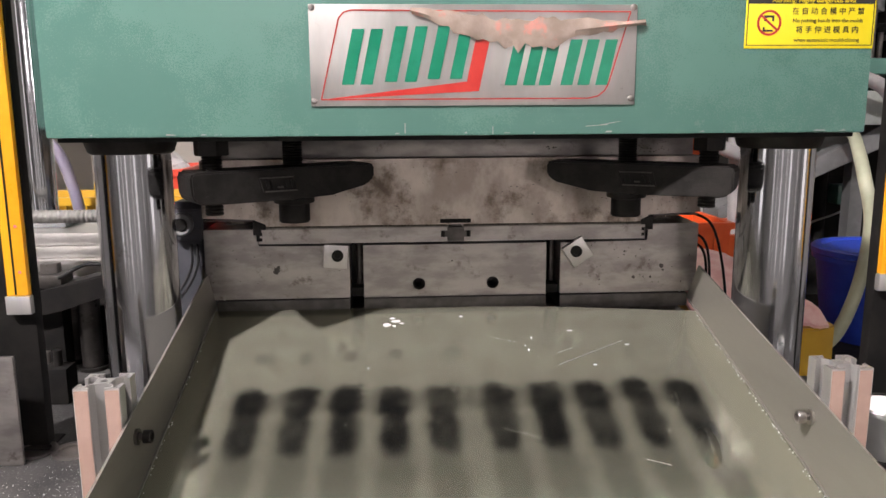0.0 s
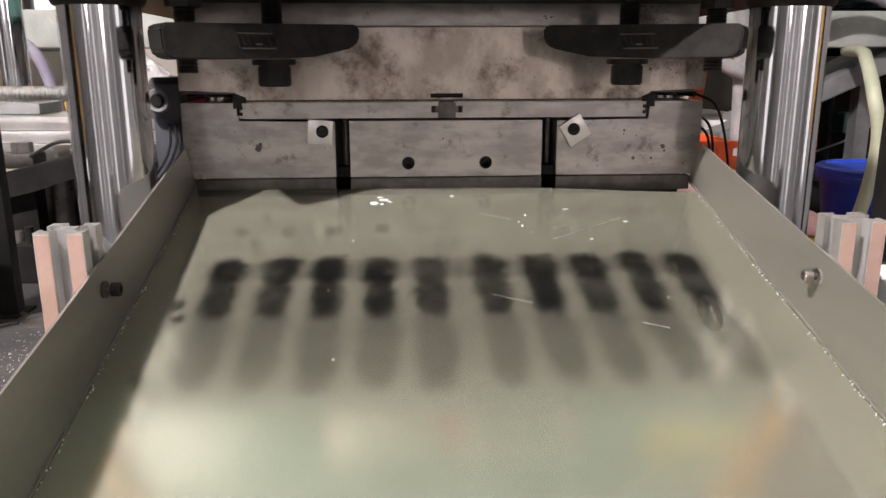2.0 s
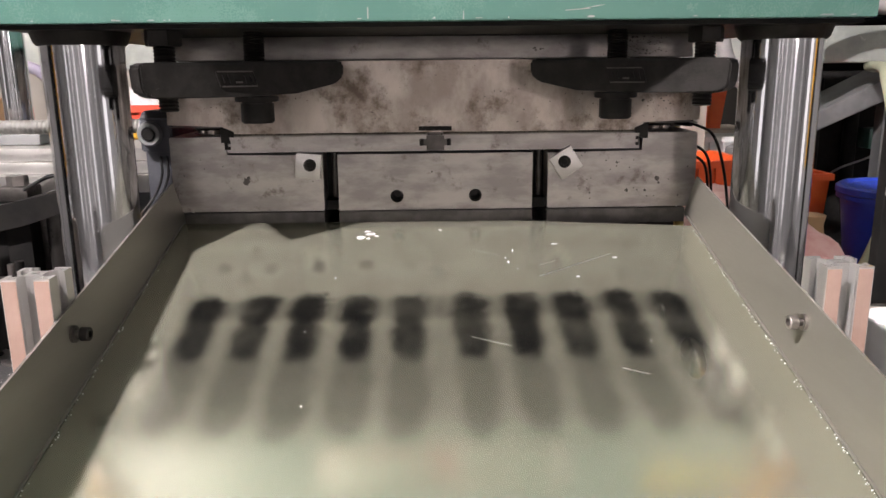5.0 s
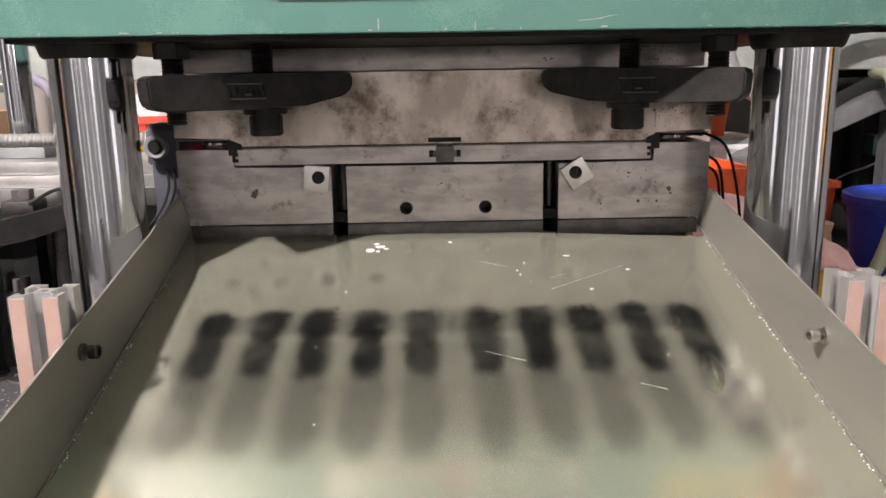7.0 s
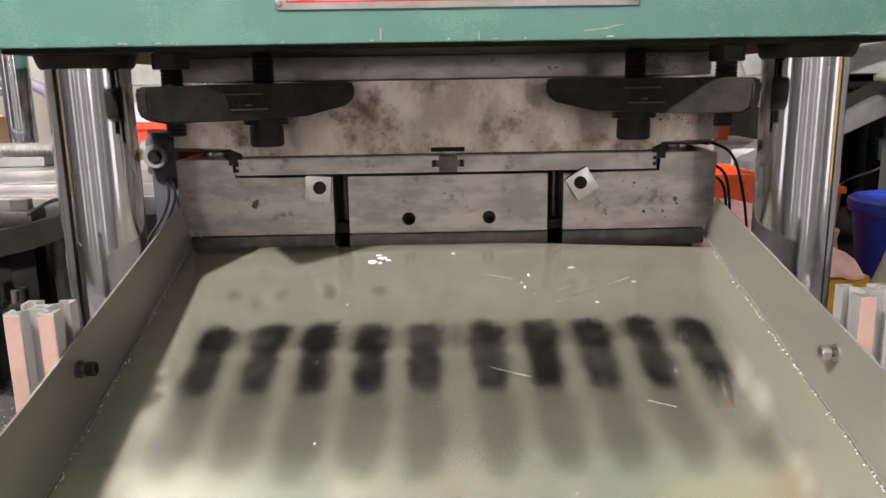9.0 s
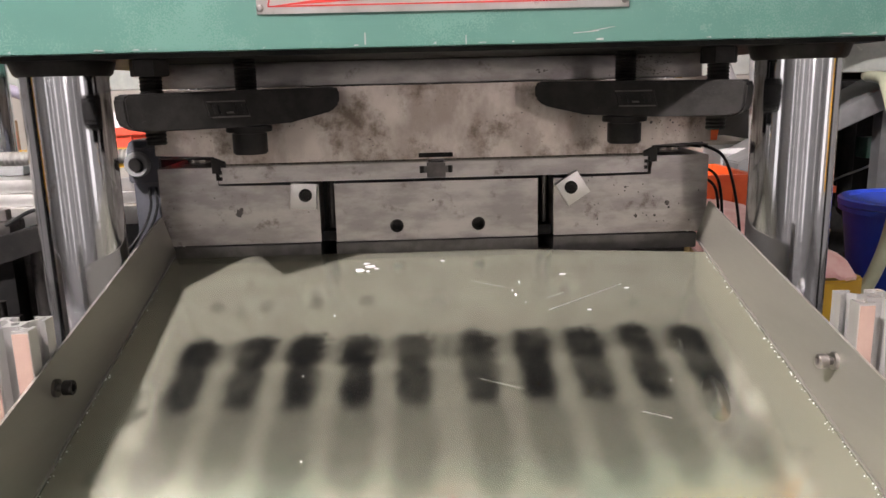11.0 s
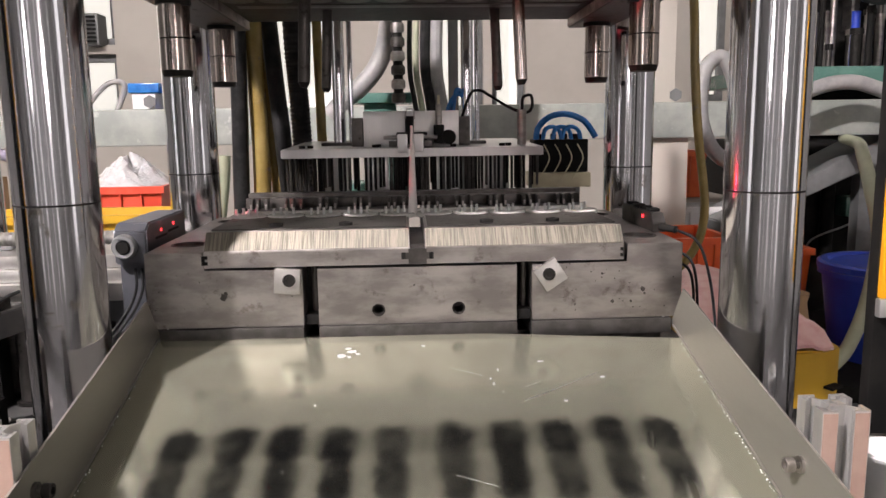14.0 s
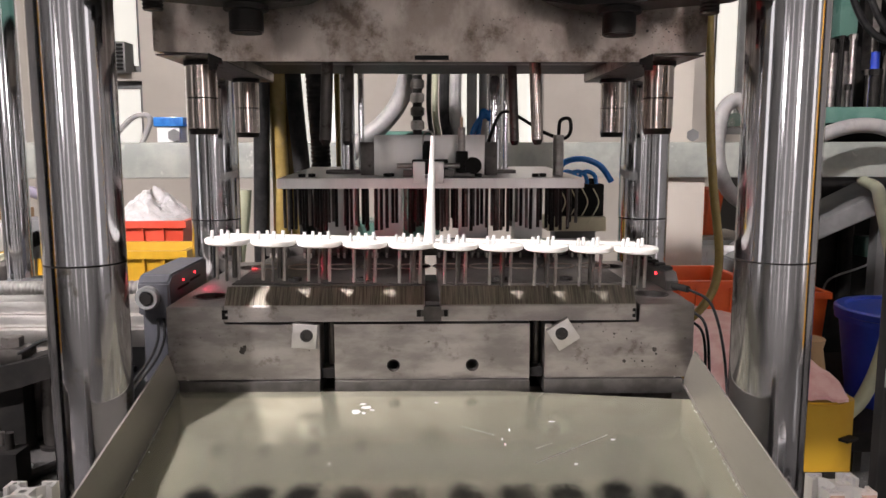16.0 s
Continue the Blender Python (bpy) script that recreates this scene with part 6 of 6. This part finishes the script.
    crate("orange_bin", "orange plastic bin on the side bench", 0.662, 0.86, 0.90, 1.16, 0.735, 0.945, ORANGE)
    o = thing("orange_bucket", "orange plastic bucket beside the blue one", "bucket", (1.19, 1.0, 0.735))
    part("shell", lathe([(0.0001, 0.0), (0.075, 0.0), (0.093, 0.20), (0.099, 0.20), (0.099, 0.212), (0.089, 0.212), (0.072, 0.006), (0.0001, 0.006)], (1.19, 1.0, 0.735), 36), ORANGE, o)
    b = thing("blue_bucket", "blue plastic bucket with its lid closed", "bucket", (0.968, 0.80, 0.735))
    part("shell", lathe([(0.0001, 0.0), (0.10, 0.0), (0.122, 0.170), (0.13, 0.171), (0.13, 0.181), (0.0001, 0.181)], (0.968, 0.80, 0.735), 48), BLUE, b)
    part("lid", lathe([(0.128, 0.1815), (0.132, 0.1825), (0.132, 0.194), (0.126, 0.198), (0.112, 0.198), (0.106, 0.193), (0.0001, 0.194)], (0.968, 0.80, 0.735), 48), BLUE, b)
    s = thing("card_sack", "crumpled brown paper sack behind the buckets", "sack", (0.722, 0.71, 0.735))
    part("sack", lathe([(0.0001, 0), (0.03, 0), (0.036, 0.09), (0.028, 0.140), (0.032, 0.158), (0.014, 0.150), (0.0001, 0.146)], (0.722, 0.71, 0.735), 11), CARD, s)
    crate("orange_bin", "orange plastic bin behind the plastic bag", 0.44, 0.65, 0.82, 1.02, 0.735, 0.985, ORANGE)
    s = thing("bin_pedestal", "grey steel pedestal under an orange bin", "stand", (0.545, 0.92, 0))
    part("top", box(0.46, 0.63, 0.84, 1.0, 0.71, 0.735, 0.003), GREY_PAINT, s)
    part("post", box(0.52, 0.57, 0.895, 0.945, 0, 0.71), GREY_PAINT, s)
    crate("orange_bin", "orange plastic bin high behind the hanging hose", 0.725, 0.86, 1.50, 1.66, 1.0, 1.135, ORANGE)
    s = thing("bin_stand", "grey stand carrying an orange bin", "stand", (0.8, 1.58, 0))
    part("shelf", box(0.70, 0.95, 1.48, 1.70, 0.975, 0.999, 0.003), CREAM, s)
    part("post", box(0.80, 0.86, 1.56, 1.62, 0, 0.975), CREAM, s)
    crate("white_tote", "dusty white tote under the crossbeam", 0.72, 0.95, 1.34, 1.46, 0.80, 0.99, CUP)
    s = thing("tote_stand", "grey stand carrying a white tote", "stand", (0.83, 1.4, 0))
    part("post", box(0.78, 0.88, 1.36, 1.44, 0, 0.80), GREY_PAINT, s)
    # dark neighbouring machine
    n = thing("neighbour_machine", "dark neighbouring machine with green deck and fittings", "machine", (1.5, 1.75, 0))
    part("body", box(1.02, 2.6, 1.50, 2.0, 0.0, 1.16, 0.01), BLACK, n)
    part("deck", box(1.0, 2.6, 1.45, 1.9, 1.322, 1.368, 0.006), GREEN, n)
    for x in (1.1, 2.4):
        part("deck_post", box(x - 0.03, x + 0.03, 1.6, 1.7, 1.16, 1.315), GREEN, n)
    part("back_panel", box(1.17, 2.6, 1.92, 1.97, 1.16, 2.5, 0.004), BLACK, n)
    for k, (x, w, z0, z1, mt) in enumerate(((1.18, 0.05, 1.5, 2.2, STEEL_DARK), (1.26, 0.03, 1.45, 2.3, GREY_PAINT), (1.36, 0.06, 1.62, 1.78, GREEN), (1.47, 0.025, 1.4, 2.2, STEEL), (1.56, 0.05, 1.55, 2.1, GREY_PAINT), (1.70, 0.04, 1.45, 2.2, STEEL_DARK), (1.62, 0.03, 1.66, 1.72, BLUE), (1.2, 0.06, 1.74, 1.80, CUP))):
        part("column", box(x, x + w, 1.86, 1.915, z0, z1, 0.003), mt, n)
    rnd = random.Random(8)
    for k in range(22):
        x = 1.08 + 0.031 * k
        y, h, r = rnd.uniform(1.50, 1.75), rnd.uniform(0.05, 0.22), rnd.uniform(0.006, 0.015)
        f = part("tube", rod((x, y, 1.368), (x, y, 1.368 + h), r, seg=12), (BLACK, STEEL_DARK, STEEL, BLACKENED)[k % 4], n)
        part("tube_cap", rod((x, y, 1.368 + h), (x, y, 1.385 + h), r * 1.3, seg=8), BLACKENED if k % 3 else STEEL, f)
    part("manifold", box(1.15, 1.75, 1.76, 1.82, 1.368, 1.50, 0.004), BLACK, n)
    for k in range(9):
        x = 1.14 + 0.055 * k
        f = part("fitting", rod((x, 1.55 + 0.03 * (k % 3), 1.368), (x, 1.55 + 0.03 * (k % 3), 1.50 + 0.03 * (k % 2)), 0.012, seg=12), STEEL if k % 3 else BLUE, n)
        part("fitting_cap", rod((x, 1.55 + 0.03 * (k % 3), 1.50 + 0.03 * (k % 2)), (x, 1.55 + 0.03 * (k % 3), 1.54 + 0.03 * (k % 2)), 0.007, seg=10), STEEL_DARK if k % 2 else STEEL, f)
    for k in range(5):
        x = 1.22 + 0.05 * k
        part("cable", hose([(x - 0.02, 1.5, 1.95), (x - 0.05, 1.48, 1.75), (x + 0.0, 1.47, 1.60), (x + 0.10, 1.47, 1.545), (x + 0.25, 1.5, 1.60), (x + 0.35, 1.5, 1.8)], 0.010, 8), RUBBER, n)
    for k in range(4):
        part("pipe", rod((1.1 + 0.11 * k, 1.47, 0.8), (1.1 + 0.11 * k, 1.47, 1.14), 0.02, seg=14), BLACK, n)
    part("terminal_box", box(1.25, 1.318, 1.44, 1.499, 0.942, 1.0, 0.004), GREEN, n)
    part("hanging_wire", hose([(1.16, 1.49, 0.82), (1.162, 1.47, 0.865), (1.185, 1.45, 0.89), (1.25, 1.43, 0.92), (1.32, 1.43, 0.96), (1.36, 1.49, 0.99)], 0.003, 8), GREY_HOSE, n)
    part("strut", box(1.07, 1.10, 1.46, 1.499, 0.7, 1.1, 0.003), GREEN, n)
    d = thing("slanted_chute", "grey steel chute slanting past the buckets", "chute", (1.0, 1.2, 0.9))
    part("chute", prism([(0.80, 0.925), (1.28, 1.135), (1.28, 1.20), (0.80, 0.962)], "y", 1.24, 1.42, bevel=0.003), GREY_PAINT, d)
    part("post", box(1.2, 1.24, 1.3, 1.34, 0, 1.12), GREY_PAINT, d)
    # left rear clutter seen early beside the light curtain
    for x, y, z0, z1, mt, lb in ((-0.98, 1.0, 0.965, 1.12, CARD, "brown cardboard carton on the rear bench"), (-1.15, 0.8, 0.965, 1.06, YELLOW, "yellow plastic carton on the rear bench"), (-0.84, 0.92, 0.965, 1.03, CUP, "white carton on the rear bench")):
        solid("carton", box(x - 0.07, x + 0.07, y - 0.08, y + 0.08, z0, z1, 0.003), mt, lb, "carton", (x, y, z0))


build_shop()
build_table()
build_lower_mould()
build_clips()
build_platen()
build_nameplate()
build_warning()
build_upper_mould()
build_mould_clamps()
build_tray()
build_profiles()
build_light_curtains()
AIR_VALVE = build_left_units()
SLACK_HOSE = build_right_units()
GRIPPER = build_take_out()
MOULDING = build_moulding()
RETURN_PINS = build_return_pins()
build_hoses()
build_behind()


def motions():
    for ob in LIFTED:
        b = ORIGIN[ob]
        walk(ob, [(t, pose(b.x, b.y, b.z + dz)) for t, dz in LIFT])
    b = ORIGIN[SLACK_HOSE]
    walk(SLACK_HOSE, [(t, pose(b.x - 0.045 * (1 - dz / 0.219), b.y, b.z + dz)) for t, dz in LIFT])
    b = ORIGIN[GRIPPER]
    walk(GRIPPER, [(t, pose(b.x, b.y + dy, b.z + dz)) for t, dy, dz in (
        (0.0, 0, 0), (15.1, 0, 0), (15.2, 0, 0.004), (15.3, 0, 0.018), (15.4, 0, 0.036), (15.6, 0, 0.036), (15.7, 0, 0.026), (15.8, -0.05, 0.024), (15.9, -0.10, 0.026), (16.0, -0.165, 0.030))])
    b = ORIGIN[AIR_VALVE]
    walk(AIR_VALVE, [(t, pose(b.x + dx, b.y, b.z)) for t, dx in ((0.0, -0.28), (14.4, -0.28), (14.7, -0.16), (15.0, -0.03), (15.2, 0), (16.0, 0))])
    for pin in RETURN_PINS:
        b = ORIGIN[pin]
        walk(pin, [(t, pose(b.x, b.y, b.z + dz)) for t, dz in ((0.0, 0), (14.5, 0), (14.65, 0.028), (14.75, 0.031), (15.2, 0.031), (15.35, 0.004), (15.45, 0), (16.0, 0))])
    b = ORIGIN[MOULDING]
    walk(MOULDING, [(t, pose(b.x, b.y + dy, b.z + dz, 0, a, 0)) for t, dy, dz, a in (
        (0.0, 0, -0.003, 0), (14.6, 0, -0.003, 0), (14.7, 0, 0.0145, 0.3), (15.2, 0, 0.0155, 0.4), (15.3, 0, 0.023, 0.6), (15.4, 0, 0.046, 0.8), (15.5, 0, 0.043, 0.8), (15.6, 0, 0.041, 0.9), (15.7, 0, 0.032, 1.0), (15.8, -0.054, 0.034, 1.2), (15.9, -0.100, 0.037, 1.4), (16.0, -0.165, 0.042, 1.4))])


motions()
